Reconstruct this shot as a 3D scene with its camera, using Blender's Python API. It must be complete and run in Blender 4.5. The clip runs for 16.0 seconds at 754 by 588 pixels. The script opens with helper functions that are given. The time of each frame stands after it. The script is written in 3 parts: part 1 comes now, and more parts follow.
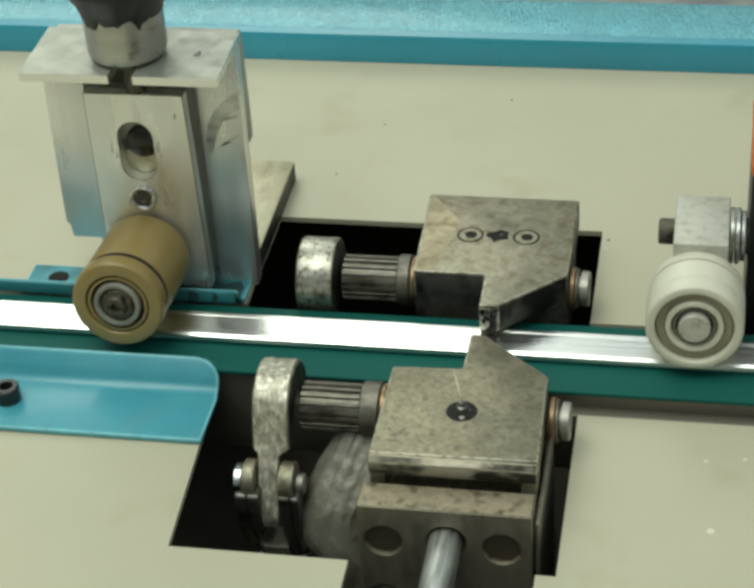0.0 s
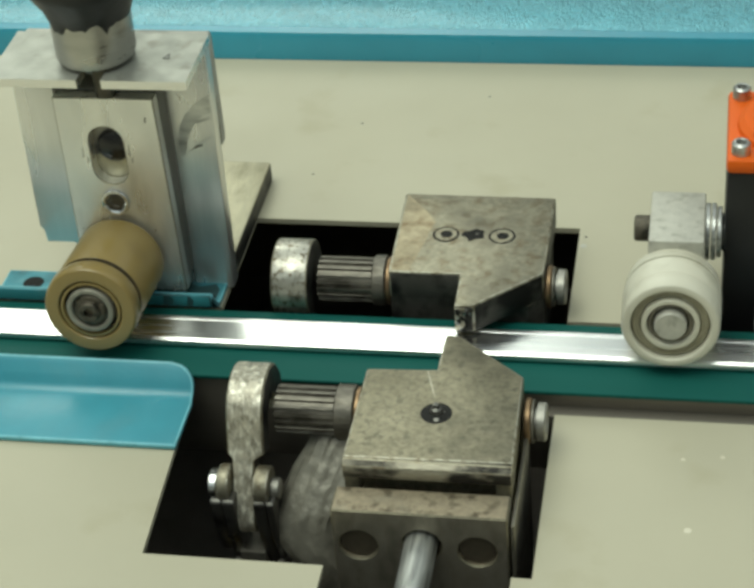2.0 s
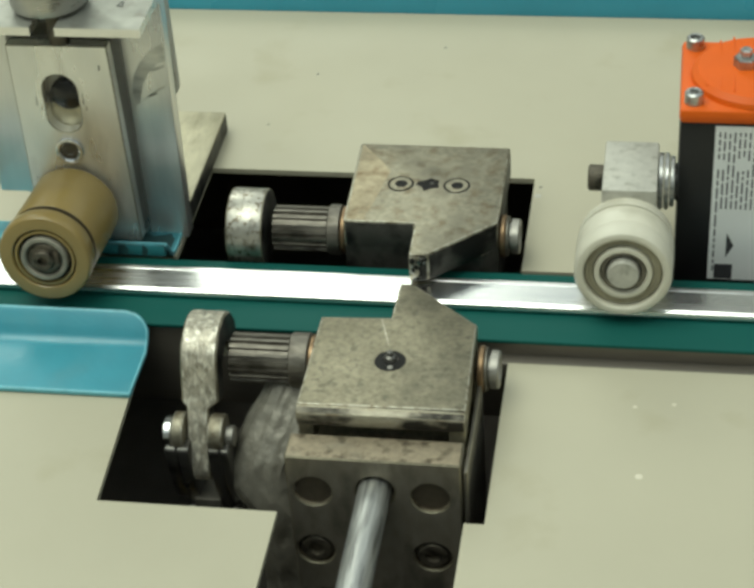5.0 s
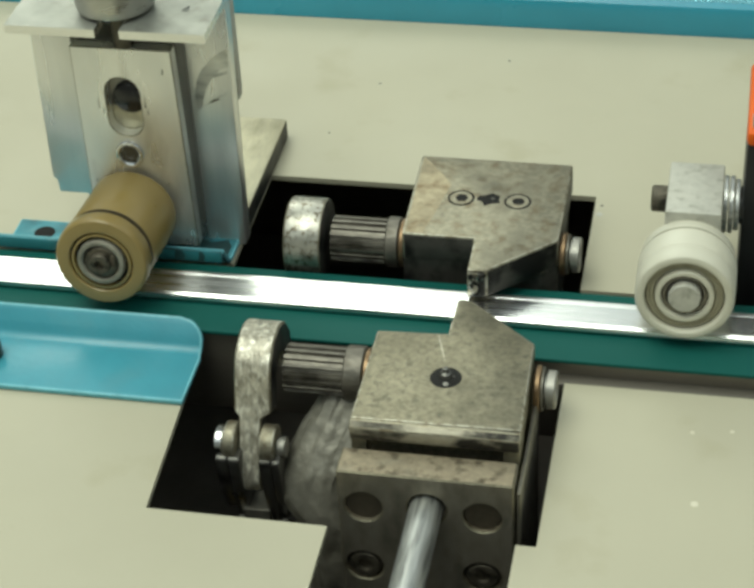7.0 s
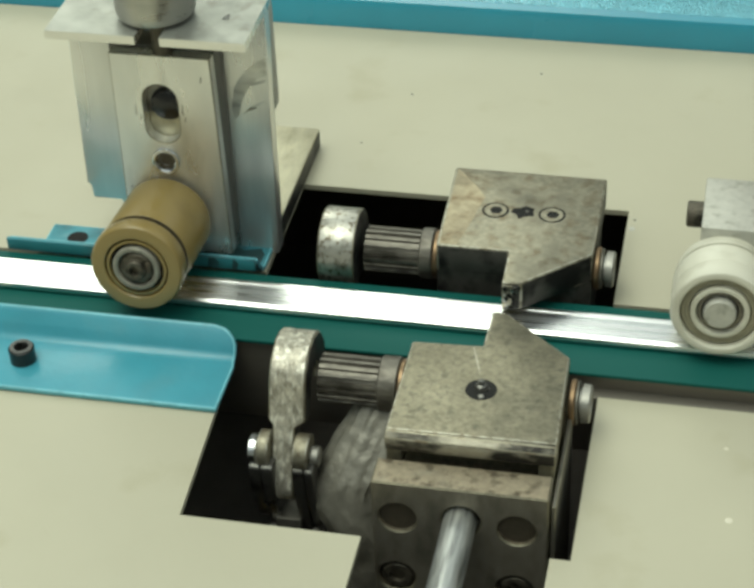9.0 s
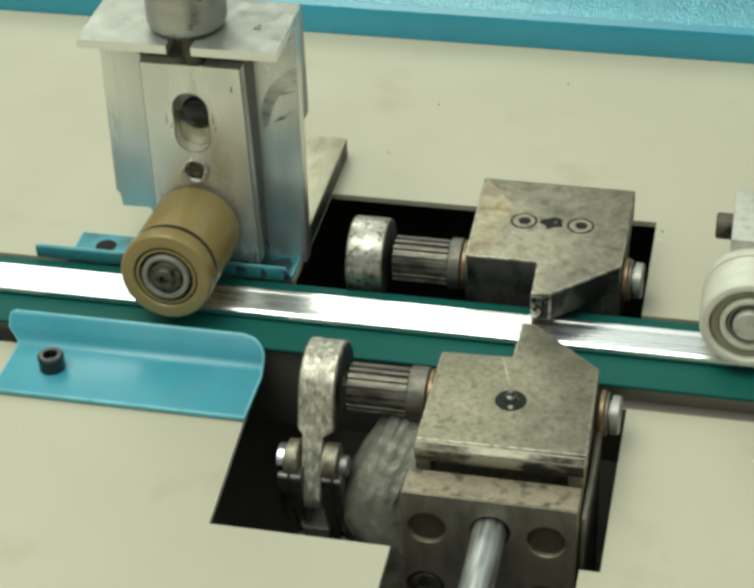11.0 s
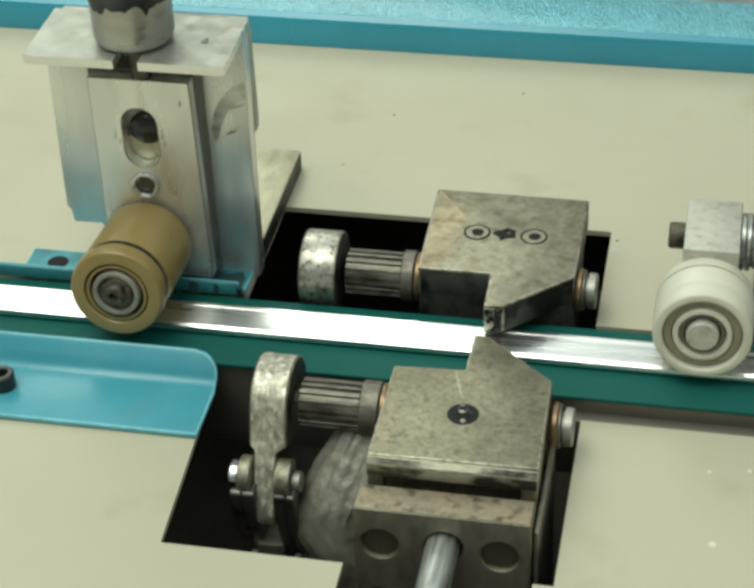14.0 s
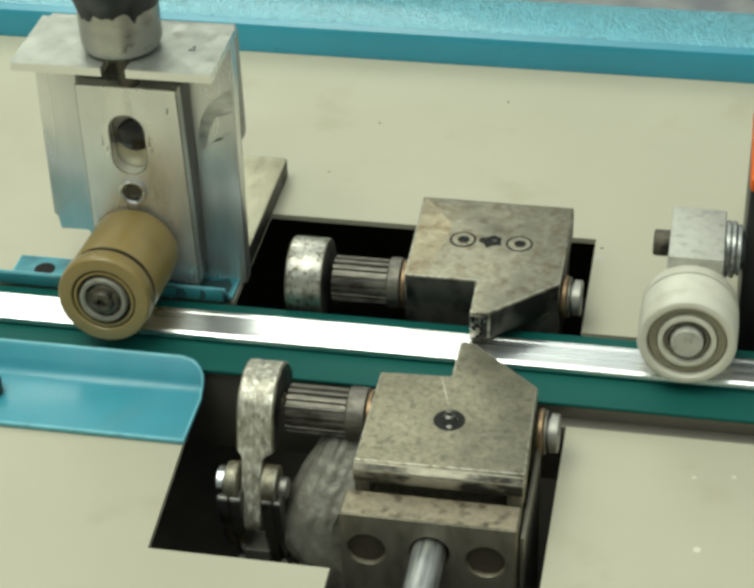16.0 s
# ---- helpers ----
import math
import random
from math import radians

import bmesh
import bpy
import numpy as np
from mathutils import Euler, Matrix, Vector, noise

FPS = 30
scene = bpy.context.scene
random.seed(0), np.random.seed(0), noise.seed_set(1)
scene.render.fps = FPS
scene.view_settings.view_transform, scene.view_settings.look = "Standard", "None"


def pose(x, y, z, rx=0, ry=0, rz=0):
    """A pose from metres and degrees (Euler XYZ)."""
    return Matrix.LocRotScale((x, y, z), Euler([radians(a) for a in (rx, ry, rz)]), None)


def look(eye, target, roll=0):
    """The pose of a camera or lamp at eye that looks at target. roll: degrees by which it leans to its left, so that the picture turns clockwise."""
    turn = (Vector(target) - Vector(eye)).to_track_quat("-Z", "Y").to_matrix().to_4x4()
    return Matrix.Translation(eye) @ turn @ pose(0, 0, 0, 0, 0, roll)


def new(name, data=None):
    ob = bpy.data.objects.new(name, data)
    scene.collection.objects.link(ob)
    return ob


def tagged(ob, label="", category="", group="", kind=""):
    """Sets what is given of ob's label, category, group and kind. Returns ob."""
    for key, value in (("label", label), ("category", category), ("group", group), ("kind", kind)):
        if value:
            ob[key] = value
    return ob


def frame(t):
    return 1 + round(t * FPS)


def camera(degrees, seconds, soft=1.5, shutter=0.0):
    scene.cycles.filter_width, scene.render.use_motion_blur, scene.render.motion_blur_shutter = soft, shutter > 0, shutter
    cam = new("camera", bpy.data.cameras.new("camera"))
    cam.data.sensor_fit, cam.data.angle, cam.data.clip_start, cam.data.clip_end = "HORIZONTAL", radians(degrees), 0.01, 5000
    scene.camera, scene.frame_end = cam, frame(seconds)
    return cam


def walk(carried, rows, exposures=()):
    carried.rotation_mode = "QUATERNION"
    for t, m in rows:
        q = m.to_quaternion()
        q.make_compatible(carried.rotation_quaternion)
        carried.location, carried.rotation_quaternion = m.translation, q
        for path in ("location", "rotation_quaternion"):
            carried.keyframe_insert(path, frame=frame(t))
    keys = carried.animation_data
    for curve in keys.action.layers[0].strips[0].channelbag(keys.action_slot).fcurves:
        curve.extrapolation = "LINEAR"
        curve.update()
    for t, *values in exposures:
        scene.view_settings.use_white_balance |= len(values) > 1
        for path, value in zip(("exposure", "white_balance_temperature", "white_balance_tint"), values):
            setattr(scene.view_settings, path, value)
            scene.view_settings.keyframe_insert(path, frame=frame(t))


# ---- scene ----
cam = camera(23.173, 16.0, soft=3.5)
PATH = [
    (0, look((0.1396, -0.6223, 0.5397), (-0.0012, 0.0112, 0.0718), -4.348)),
    (0.5, look((0.1461, -0.6152, 0.5377), (0.0045, 0.0163, 0.0674), -4.570)),
    (1, look((0.1491, -0.6120, 0.5381), (0.0012, 0.0181, 0.0680), -4.945)),
    (1.5, look((0.1462, -0.6134, 0.5380), (0.0029, 0.0171, 0.0669), -4.809)),
    (2, look((0.1510, -0.6131, 0.5389), (0.0095, 0.0183, 0.0684), -5.249)),
    (2.5, look((0.1566, -0.6113, 0.5384), (0.0113, 0.0204, 0.0694), -5.626)),
    (3, look((0.1587, -0.6114, 0.5371), (0.0141, 0.0170, 0.0635), -5.694)),
    (3.5, look((0.1549, -0.6153, 0.5377), (0.0123, 0.0122, 0.0624), -5.708)),
    (4, look((0.1538, -0.6191, 0.5389), (0.0212, 0.0114, 0.0646), -4.876)),
    (4.2, look((0.1535, -0.6192, 0.5369), (0.0299, 0.0097, 0.0581), -4.300)),
    (6.3, look((0.1560, -0.6131, 0.5353), (0.0255, 0.0070, 0.0471), -3.891)),
    (6.5, look((0.1531, -0.6144, 0.5339), (0.0167, 0.0051, 0.0465), -3.597)),
    (7, look((0.1479, -0.6093, 0.5355), (0.0041, 0.0117, 0.0520), -3.523)),
    (7.5, look((0.1435, -0.6104, 0.5371), (-0.0007, 0.0119, 0.0556), -3.417)),
    (8, look((0.1401, -0.6112, 0.5383), (-0.0056, 0.0117, 0.0579), -2.932)),
    (8.5, look((0.1369, -0.6110, 0.5369), (-0.0071, 0.0109, 0.0547), -2.703)),
    (9, look((0.1341, -0.6120, 0.5376), (-0.0116, 0.0107, 0.0570), -2.651)),
    (9.5, look((0.1324, -0.6124, 0.5370), (-0.0171, 0.0091, 0.0560), -2.903)),
    (12, look((0.1249, -0.6144, 0.5404), (-0.0271, 0.0105, 0.0646), -2.462)),
    (12.5, look((0.1296, -0.6109, 0.5395), (-0.0209, 0.0143, 0.0635), -2.663)),
    (13, look((0.1355, -0.6072, 0.5392), (-0.0138, 0.0193, 0.0646), -2.764)),
    (13.5, look((0.1355, -0.6067, 0.5393), (-0.0111, 0.0195, 0.0636), -2.809)),
    (14, look((0.1365, -0.6054, 0.5389), (-0.0051, 0.0217, 0.0627), -2.752)),
    (14.5, look((0.1363, -0.6059, 0.5387), (-0.0030, 0.0219, 0.0628), -2.612)),
    (15, look((0.1371, -0.6060, 0.5398), (0.0000, 0.0223, 0.0640), -2.623)),
    (15.5, look((0.1368, -0.6076, 0.5388), (0.0001, 0.0209, 0.0630), -2.530)),
    (16, look((0.1351, -0.6092, 0.5407), (0.0010, 0.0215, 0.0671), -2.267)),
]
walk(cam, PATH, exposures=[(0.0, -0.1), (4.0, -0.06), (7.0, 0.02), (12.0, 0.05), (16.0, 0.04)])
# world and lights: a workshop hall lit from overhead by unseen area lamps
world = bpy.data.worlds.new("hall_light")
world.use_nodes = True
scene.world = world
world.node_tree.nodes["Background"].inputs[0].default_value = (0.80, 0.93, 0.90, 1)
world.node_tree.nodes["Background"].inputs[1].default_value = 0.75


def area_lamp(name, eye, target, sx, sy, watts, colour):
    data = bpy.data.lights.new(name, "AREA")
    data.shape, data.size, data.size_y, data.energy, data.color = "RECTANGLE", sx, sy, watts, colour
    ob = new(name, data)
    ob.matrix_world = look(eye, target)
    return ob


# Unseen source, placed where the strip's white reflection points.
area_lamp("area_light_over_back", (-1.02, 2.3, 1.75), (-0.15, 0.1, 0.0), 1.45, 1.3, 19, (0.92, 1.0, 0.86))
# Added fill lamp for soft light from above; no fitting is known.
area_lamp("fill_light_over_bench", (-0.5, -0.3, 1.9), (0.0, 0.1, 0.0), 1.6, 1.0, 26.2, (0.93, 1.0, 0.85))


# ---- materials ----
def mat(name, colour, rough=0.5, metal=0.0, var=0.12, scale=60.0, bump=0.0, bscale=900.0, stain=None, stretch=(1, 1, 1), coat=0.0, rvar=0.1, grime=None, relief=0.0004, spec=0.5):
    """stain: (colour, how much of the surface 0..1, scale)."""
    m = bpy.data.materials.new(name)
    m.use_nodes = True
    nt = m.node_tree
    n, l = nt.nodes, nt.links
    b = n["Principled BSDF"]
    b.inputs["Metallic"].default_value = metal
    b.inputs["Specular IOR Level"].default_value = spec
    b.inputs["Coat Weight"].default_value = coat
    b.inputs["Coat Roughness"].default_value = 0.2
    tc, mp = n.new("ShaderNodeTexCoord"), n.new("ShaderNodeMapping")
    mp.inputs["Scale"].default_value = stretch
    l.new(tc.outputs["Object"], mp.inputs["Vector"])

    def noise_tex(s, detail=4.0):
        t = n.new("ShaderNodeTexNoise")
        t.inputs["Scale"].default_value, t.inputs["Detail"].default_value = s, detail
        l.new(mp.outputs["Vector"], t.inputs["Vector"])
        return t.outputs["Fac"]

    def ramp(fac, lo, hi, a=0.0, c=1.0):
        r = n.new("ShaderNodeMapRange")
        r.inputs["From Min"].default_value, r.inputs["From Max"].default_value = lo, hi
        r.inputs["To Min"].default_value, r.inputs["To Max"].default_value = a, c
        l.new(fac, r.inputs["Value"])
        return r.outputs["Result"]

    def mix(fac, a, c):
        x = n.new("ShaderNodeMix")
        x.data_type = "RGBA"
        l.new(fac, x.inputs[0])
        for sock, v in ((x.inputs[6], a), (x.inputs[7], c)):
            if isinstance(v, tuple):
                sock.default_value = (*v, 1)
            else:
                l.new(v, sock)
        return x.outputs[2]

    dark = tuple(c * (1 - var) for c in colour)
    light = tuple(min(1, c * (1 + var)) for c in colour)
    col = mix(ramp(noise_tex(scale), 0.3, 0.7), dark, light)
    col2 = mix(ramp(noise_tex(scale * 0.13, 2.0), 0.3, 0.7), tuple(c * (1 - var * 0.7) for c in colour), light)
    x = n.new("ShaderNodeMix")
    x.data_type = "RGBA"
    x.inputs[0].default_value = 0.5
    l.new(col, x.inputs[6])
    l.new(col2, x.inputs[7])
    col = x.outputs[2]
    if stain:
        sc, amount, ss = stain
        col = mix(ramp(noise_tex(ss, 6.0), 0.62 - amount * 0.3, 0.78 - amount * 0.3), col, sc)
    if grime:
        sc, amount, ss = grime
        col = mix(ramp(noise_tex(ss, 8.0), 0.7 - amount * 0.4, 1.0 - amount * 0.4), col, sc)
    l.new(col, b.inputs["Base Color"])
    l.new(ramp(noise_tex(scale * 0.6), 0.3, 0.7, max(0.02, rough - rvar), min(1, rough + rvar)), b.inputs["Roughness"])
    if bump:
        bp = n.new("ShaderNodeBump")
        bp.inputs["Strength"].default_value, bp.inputs["Distance"].default_value = bump, relief
        l.new(noise_tex(bscale, 3.0), bp.inputs["Height"])
        l.new(bp.outputs["Normal"], b.inputs["Normal"])
    return m


M_TABLE = mat("cream_enamel", (0.475, 0.44, 0.325), 0.58, 0, 0.035, 25, 0.1, 500, stain=((0.42, 0.38, 0.26), 0.03, 22), grime=((0.40, 0.37, 0.27), 0.25, 7))
M_BLUE = mat("turquoise_paint", (0.05, 0.30, 0.38), 0.38, 0, 0.1, 60, 0.4, 230, coat=0.3, grime=((0.08, 0.30, 0.36), 0.3, 40))
# Lip colour: darker than the guide sheet's, with blotches.
M_BLUE_LIP = mat("dark_mottled_turquoise", (0.035, 0.215, 0.245), 0.5, 0, 0.2, 120, 0.3, 260, grime=((0.06, 0.13, 0.13), 0.4, 70))
M_SHADE_STAIN = mat("shade_and_stain_turquoise", (0.028, 0.075, 0.08), 0.5, 0, 0.3, 90, 0.3, 300, grime=((0.05, 0.17, 0.19), 0.42, 70))
# Paler turquoise that paints a highlight along the sheet edges.
M_BLUE_EDGE = mat("edge_highlight_turquoise", (0.16, 0.46, 0.53), 0.36, 0, 0.3, 200, 0.4, 500)
M_BLUE_GLOSS = mat("glossy_turquoise_paint", (0.03, 0.30, 0.42), 0.3, 0, 0.14, 18, 0.3, 200, coat=0.3)
# Hammer paint; its paler colour carries the overhead sheen on the beam top.
M_BLUE_ROUGH = mat("turquoise_hammer_paint_sheen", (0.17, 0.50, 0.60), 0.26, 0.4, 0.14, 160, 1.0, 620, coat=0.6, stretch=(1, 0.6, 1), rvar=0.08, relief=0.0022)
M_BLUE_DUSTY = mat("dusty_turquoise_paint", (0.06, 0.27, 0.325), 0.5, 0, 0.15, 120, 0.3, 260, stain=((0.022, 0.07, 0.078), 0.42, 38), grime=((0.22, 0.33, 0.34), 0.36, 60))
M_UPRIGHT = mat("polished_aluminium", (0.85, 0.84, 0.80), 0.3, 0.75, 0.1, 120, 0.15, 700, stretch=(1, 1, 0.15), stain=((0.62, 0.62, 0.59), 0.18, 40), rvar=0.08)
# Brown of the bore fills; also paints the tan roller's groove shade.
M_FILL = mat("bore_fill_and_groove_shade", (0.075, 0.06, 0.04), 0.65, 0.2, 0.25, 300, 0.4, 900)
M_FILL2 = mat("greasy_screw", (0.115, 0.10, 0.075), 0.5, 0.6, 0.35, 300, 0.5, 900, stain=((0.03, 0.027, 0.02), 0.4, 200))
M_CHIP = mat("pale_paint_drip", (0.66, 0.61, 0.48), 0.5, 0, 0.05, 60)
M_BELT = mat("green_belt", (0.003, 0.087, 0.073), 0.62, 0, 0.1, 40, 0.1, 700, stretch=(0.2, 1, 1), spec=0.22)
M_STRIP = mat("mill_aluminium", (0.88, 0.875, 0.865), 0.28, 1.0, 0.06, 420, 0.15, 900, stretch=(0.01, 1, 1), rvar=0.08, stain=((0.70, 0.69, 0.68), 0.2, 260))
M_ALU = mat("brushed_aluminium", (0.86, 0.85, 0.81), 0.31, 0.78, 0.08, 120, 0.15, 600, stretch=(1, 1, 0.3), stain=((0.62, 0.61, 0.57), 0.2, 45), rvar=0.1)
M_ALU_TOP = mat("blasted_aluminium", (0.40, 0.40, 0.355), 0.52, 0.65, 0.12, 160, 0.25, 900, stain=((0.31, 0.30, 0.255), 0.2, 110), grime=((0.30, 0.30, 0.265), 0.36, 60))
M_COLLAR = mat("turned_collar", (0.46, 0.45, 0.42), 0.34, 0.95, 0.12, 300, 0.15, 900, stretch=(0.3, 0.3, 1), stain=((0.28, 0.26, 0.21), 0.18, 90))
M_FOOT = mat("sawn_aluminium", (0.55, 0.505, 0.36), 0.48, 0.6, 0.2, 260, 0.5, 700, stretch=(1, 0.4, 1), stain=((0.72, 0.67, 0.50), 0.34, 70), grime=((0.33, 0.29, 0.19), 0.46, 110))
M_ALU_MATT = mat("matt_aluminium", (0.50, 0.485, 0.425), 0.58, 0.25, 0.16, 260, 0.3, 700, stain=((0.37, 0.355, 0.30), 0.25, 220))
M_STEEL = mat("worn_tool_steel", (0.272, 0.243, 0.17), 0.46, 0.7, 0.42, 400, 0.6, 1200, stain=((0.18, 0.163, 0.117), 0.3, 300), grime=((0.11, 0.10, 0.073), 0.48, 30))
M_STEEL_WARM = mat("tan_worn_tool_steel", (0.33, 0.30, 0.222), 0.46, 0.7, 0.4, 380, 0.6, 1200, stain=((0.23, 0.185, 0.12), 0.36, 150), grime=((0.12, 0.11, 0.083), 0.52, 48))
M_WIPED = mat("wiped_tan_steel", (0.40, 0.335, 0.225), 0.44, 0.7, 0.35, 300, 0.6, 1200, stain=((0.26, 0.19, 0.11), 0.34, 130), grime=((0.15, 0.125, 0.085), 0.45, 60))
M_EDGE = mat("bare_worn_edge", (0.43, 0.40, 0.32), 0.4, 0.8, 0.35, 400, 0.3, 1400, stain=((0.22, 0.19, 0.135), 0.48, 260))
M_STEEL_BROWN = mat("rust_tinged_steel", (0.295, 0.243, 0.168), 0.52, 0.55, 0.3, 400, 0.5, 900, stain=((0.11, 0.085, 0.055), 0.33, 190), grime=((0.33, 0.30, 0.23), 0.4, 60))
# Darker blotchy colour for side faces, lever cheeks and the tip.
M_DARK_SIDE = mat("dark_side_faces", (0.085, 0.08, 0.07), 0.55, 0.6, 0.3, 120, 0.3, 700, stain=((0.014, 0.013, 0.012), 0.55, 55))
M_STEEL_DARK = mat("oiled_and_shaded_steel", (0.135, 0.13, 0.118), 0.36, 0.8, 0.25, 80, 0.3, 700, stain=((0.045, 0.041, 0.036), 0.36, 60))
M_STEEL_DARK2 = mat("smoky_steel", (0.20, 0.185, 0.155), 0.46, 0.7, 0.2, 200, 0.3, 900, stain=((0.10, 0.092, 0.075), 0.3, 50))
M_CAST = mat("pitted_cast_steel", (0.46, 0.42, 0.335), 0.42, 0.4, 0.45, 460, 1.0, 420, stain=((0.80, 0.76, 0.64), 0.46, 330), grime=((0.09, 0.075, 0.05), 0.46, 300), stretch=(1.3, 1, 0.5), relief=0.0007)
M_PIN = mat("dull_pin_steel", (0.33, 0.315, 0.28), 0.45, 0.75, 0.25, 300, 0.3, 700)
M_LEVER = mat("bright_rust_spotted_steel", (0.50, 0.48, 0.42), 0.38, 0.85, 0.3, 300, 0.7, 420, stain=((0.15, 0.115, 0.07), 0.36, 420), grime=((0.13, 0.11, 0.08), 0.4, 140), stretch=(1, 1, 0.7))
M_LIP = mat("chipped_dirty_lip", (0.36, 0.328, 0.255), 0.52, 0.6, 0.35, 500, 0.5, 900, stretch=(0.45, 1, 1), stain=((0.035, 0.031, 0.026), 0.6, 110))
M_SHAFT = mat("worn_spline_steel", (0.185, 0.168, 0.14), 0.46, 0.75, 0.35, 300, 0.7, 500, stain=((0.06, 0.053, 0.042), 0.42, 130), grime=((0.30, 0.28, 0.23), 0.35, 260), stretch=(0.5, 1, 1))
M_GREYCAST = mat("grey_casting", (0.235, 0.218, 0.178), 0.44, 0.3, 0.3, 150, 1.0, 130, stain=((0.15, 0.137, 0.108), 0.42, 80), grime=((0.11, 0.10, 0.078), 0.36, 38), stretch=(1, 1, 0.7), relief=0.0016)
M_CHROME = mat("bright_steel", (0.7, 0.7, 0.69), 0.22, 1.0, 0.06, 150, 0.1, 800)
M_ROD = mat("scratched_rod", (0.52, 0.52, 0.50), 0.36, 0.9, 0.45, 220, 0.8, 400, stretch=(1, 0.3, 1), stain=((0.30, 0.30, 0.29), 0.35, 260))
M_ROD_LONG = mat("rubbed_steel_rod", (0.46, 0.46, 0.44), 0.46, 0.8, 0.5, 420, 0.9, 500, stretch=(1, 0.12, 1), stain=((0.20, 0.20, 0.19), 0.36, 330))
M_CARRIER = mat("smoky_carrier_steel", (0.30, 0.27, 0.215), 0.48, 0.65, 0.22, 200, 0.35, 900, stain=((0.15, 0.135, 0.105), 0.3, 60), stretch=(1, 1, 0.5))
M_SLIDE = mat("dark_slide_steel", (0.20, 0.19, 0.17), 0.5, 0.5, 0.15, 120, 0.2, 700, stretch=(1, 1, 0.3))
M_SEAL = mat("olive_bearing_seal", (0.32, 0.295, 0.215), 0.5, 0.3, 0.2, 200, 0.2, 700)
M_RING = mat("pale_bearing_ring", (0.25, 0.235, 0.19), 0.6, 0.3, 0.35, 200, 0.3, 700)
M_SMEAR = mat("ground_smear", (0.74, 0.735, 0.705), 0.38, 0.88, 0.25, 150, 0.4, 500, stretch=(0.4, 1, 1.4), stain=((0.56, 0.555, 0.53), 0.4, 180))
M_BRONZE = mat("bronze_washer", (0.25, 0.165, 0.095), 0.42, 0.85, 0.12, 200)
# Near-black: shade painted into holes and gaps, and the black chips.
M_SHADE_CHIP_BLACK = mat("hole_shade_and_chip_black", (0.010, 0.009, 0.008), 0.9, 0, 0.3, 90)
M_BLACK = mat("dark_pit_lining", (0.085, 0.073, 0.06), 0.75, 0, 0.3, 40)
M_RUBBER = mat("black_plastic", (0.016, 0.014, 0.014), 0.42, 0, 0.25, 90, 0.4, 300)
M_BOLT = mat("black_oxide_bolt", (0.045, 0.045, 0.042), 0.3, 0.6, 0.2, 150)
M_GREASY = mat("greasy_black_head", (0.014, 0.013, 0.013), 0.22, 0, 0.3, 200, 0.5, 500)
M_GOLD = mat("tan_polyurethane", (0.262, 0.186, 0.063), 0.32, 0, 0.06, 60, 0.05, 600, coat=0.25, rvar=0.06, grime=((0.20, 0.14, 0.05), 0.3, 45))
M_WHITE = mat("ivory_nylon", (0.635, 0.605, 0.495), 0.42, 0, 0.06, 40, 0.08, 600, rvar=0.05, grime=((0.44, 0.41, 0.31), 0.4, 55))
M_ORANGE = mat("orange_plastic", (0.74, 0.118, 0.006), 0.5, 0, 0.06, 60, 0.1, 400, rvar=0.05, spec=0.3)
M_MOTOR = mat("black_painted_steel", (0.012, 0.012, 0.013), 0.4, 0, 0.2, 60, 0.2, 400)
M_LABEL = mat("silver_label", (0.84, 0.85, 0.84), 0.42, 0.0, 0.04, 60)
M_CABLE = mat("dull_yellow_sheath", (0.35, 0.24, 0.03), 0.5, 0, 0.1, 100)
M_INK = mat("label_ink", (0.05, 0.05, 0.055), 0.6, 0, 0.1, 60)
M_FLOOR = mat("grey_concrete", (0.42, 0.42, 0.41), 0.7, 0, 0.2, 30, 0.3, 100, stain=((0.3, 0.3, 0.32), 0.4, 12))
M_WALL = mat("pale_wall", (0.62, 0.62, 0.58), 0.8, 0, 0.06, 3, 0.2, 60)
M_RAIL = mat("dirty_rail_steel", (0.20, 0.18, 0.15), 0.46, 0.6, 0.2, 60, 0.25, 500, stretch=(0.1, 1, 1), stain=((0.13, 0.105, 0.08), 0.3, 30))

S = 0.001  # all plan numbers below are millimetres


# ---- mesh helpers ----
def smooth_bevel(bm, width, seg=2, angle=28):
    edges = [e for e in bm.edges if len(e.link_faces) == 2 and e.calc_face_angle(0) > radians(angle)]
    made = bmesh.ops.bevel(bm, geom=edges, offset=width, segments=seg, profile=0.5, affect="EDGES", clamp_overlap=True)
    for f in made["faces"]:
        f.material_index = 1


def box(x0, x1, y0, y1, z0, z1, bev=0.6, bm=None):
    b = bmesh.new()
    bmesh.ops.create_cube(b, size=1.0)
    for v in b.verts:
        v.co = Vector(((x0 + x1) / 2 + v.co.x * (x1 - x0), (y0 + y1) / 2 + v.co.y * (y1 - y0), (z0 + z1) / 2 + v.co.z * (z1 - z0)))
    if bev:
        smooth_bevel(b, bev)
    return merge(bm, b)


def merge(bm, b):
    """Adds b to bm, or returns b alone."""
    if bm is None:
        return b
    me = bpy.data.meshes.new("tmp")
    b.to_mesh(me)
    bm.from_mesh(me)
    bpy.data.meshes.remove(me)
    b.free()
    return bm


def put2(axis, u, v, a):
    return {"x": (a, u, v), "y": (u, a, v), "z": (u, v, a)}[axis]


def prism(pts, axis, a0, a1, bev=0.6, bm=None):
    """A polygon extruded along an axis; its points are in the two other axes, in the order x, y, z."""
    b = bmesh.new()
    f = b.faces.new([b.verts.new(put2(axis, u, v, a0)) for u, v in pts])
    r = bmesh.ops.extrude_face_region(b, geom=[f])
    d = Vector(put2(axis, 0, 0, a1 - a0))
    bmesh.ops.translate(b, vec=d, verts=[e for e in r["geom"] if isinstance(e, bmesh.types.BMVert)])
    bmesh.ops.recalc_face_normals(b, faces=b.faces)
    if bev:
        smooth_bevel(b, bev)
    return merge(bm, b)


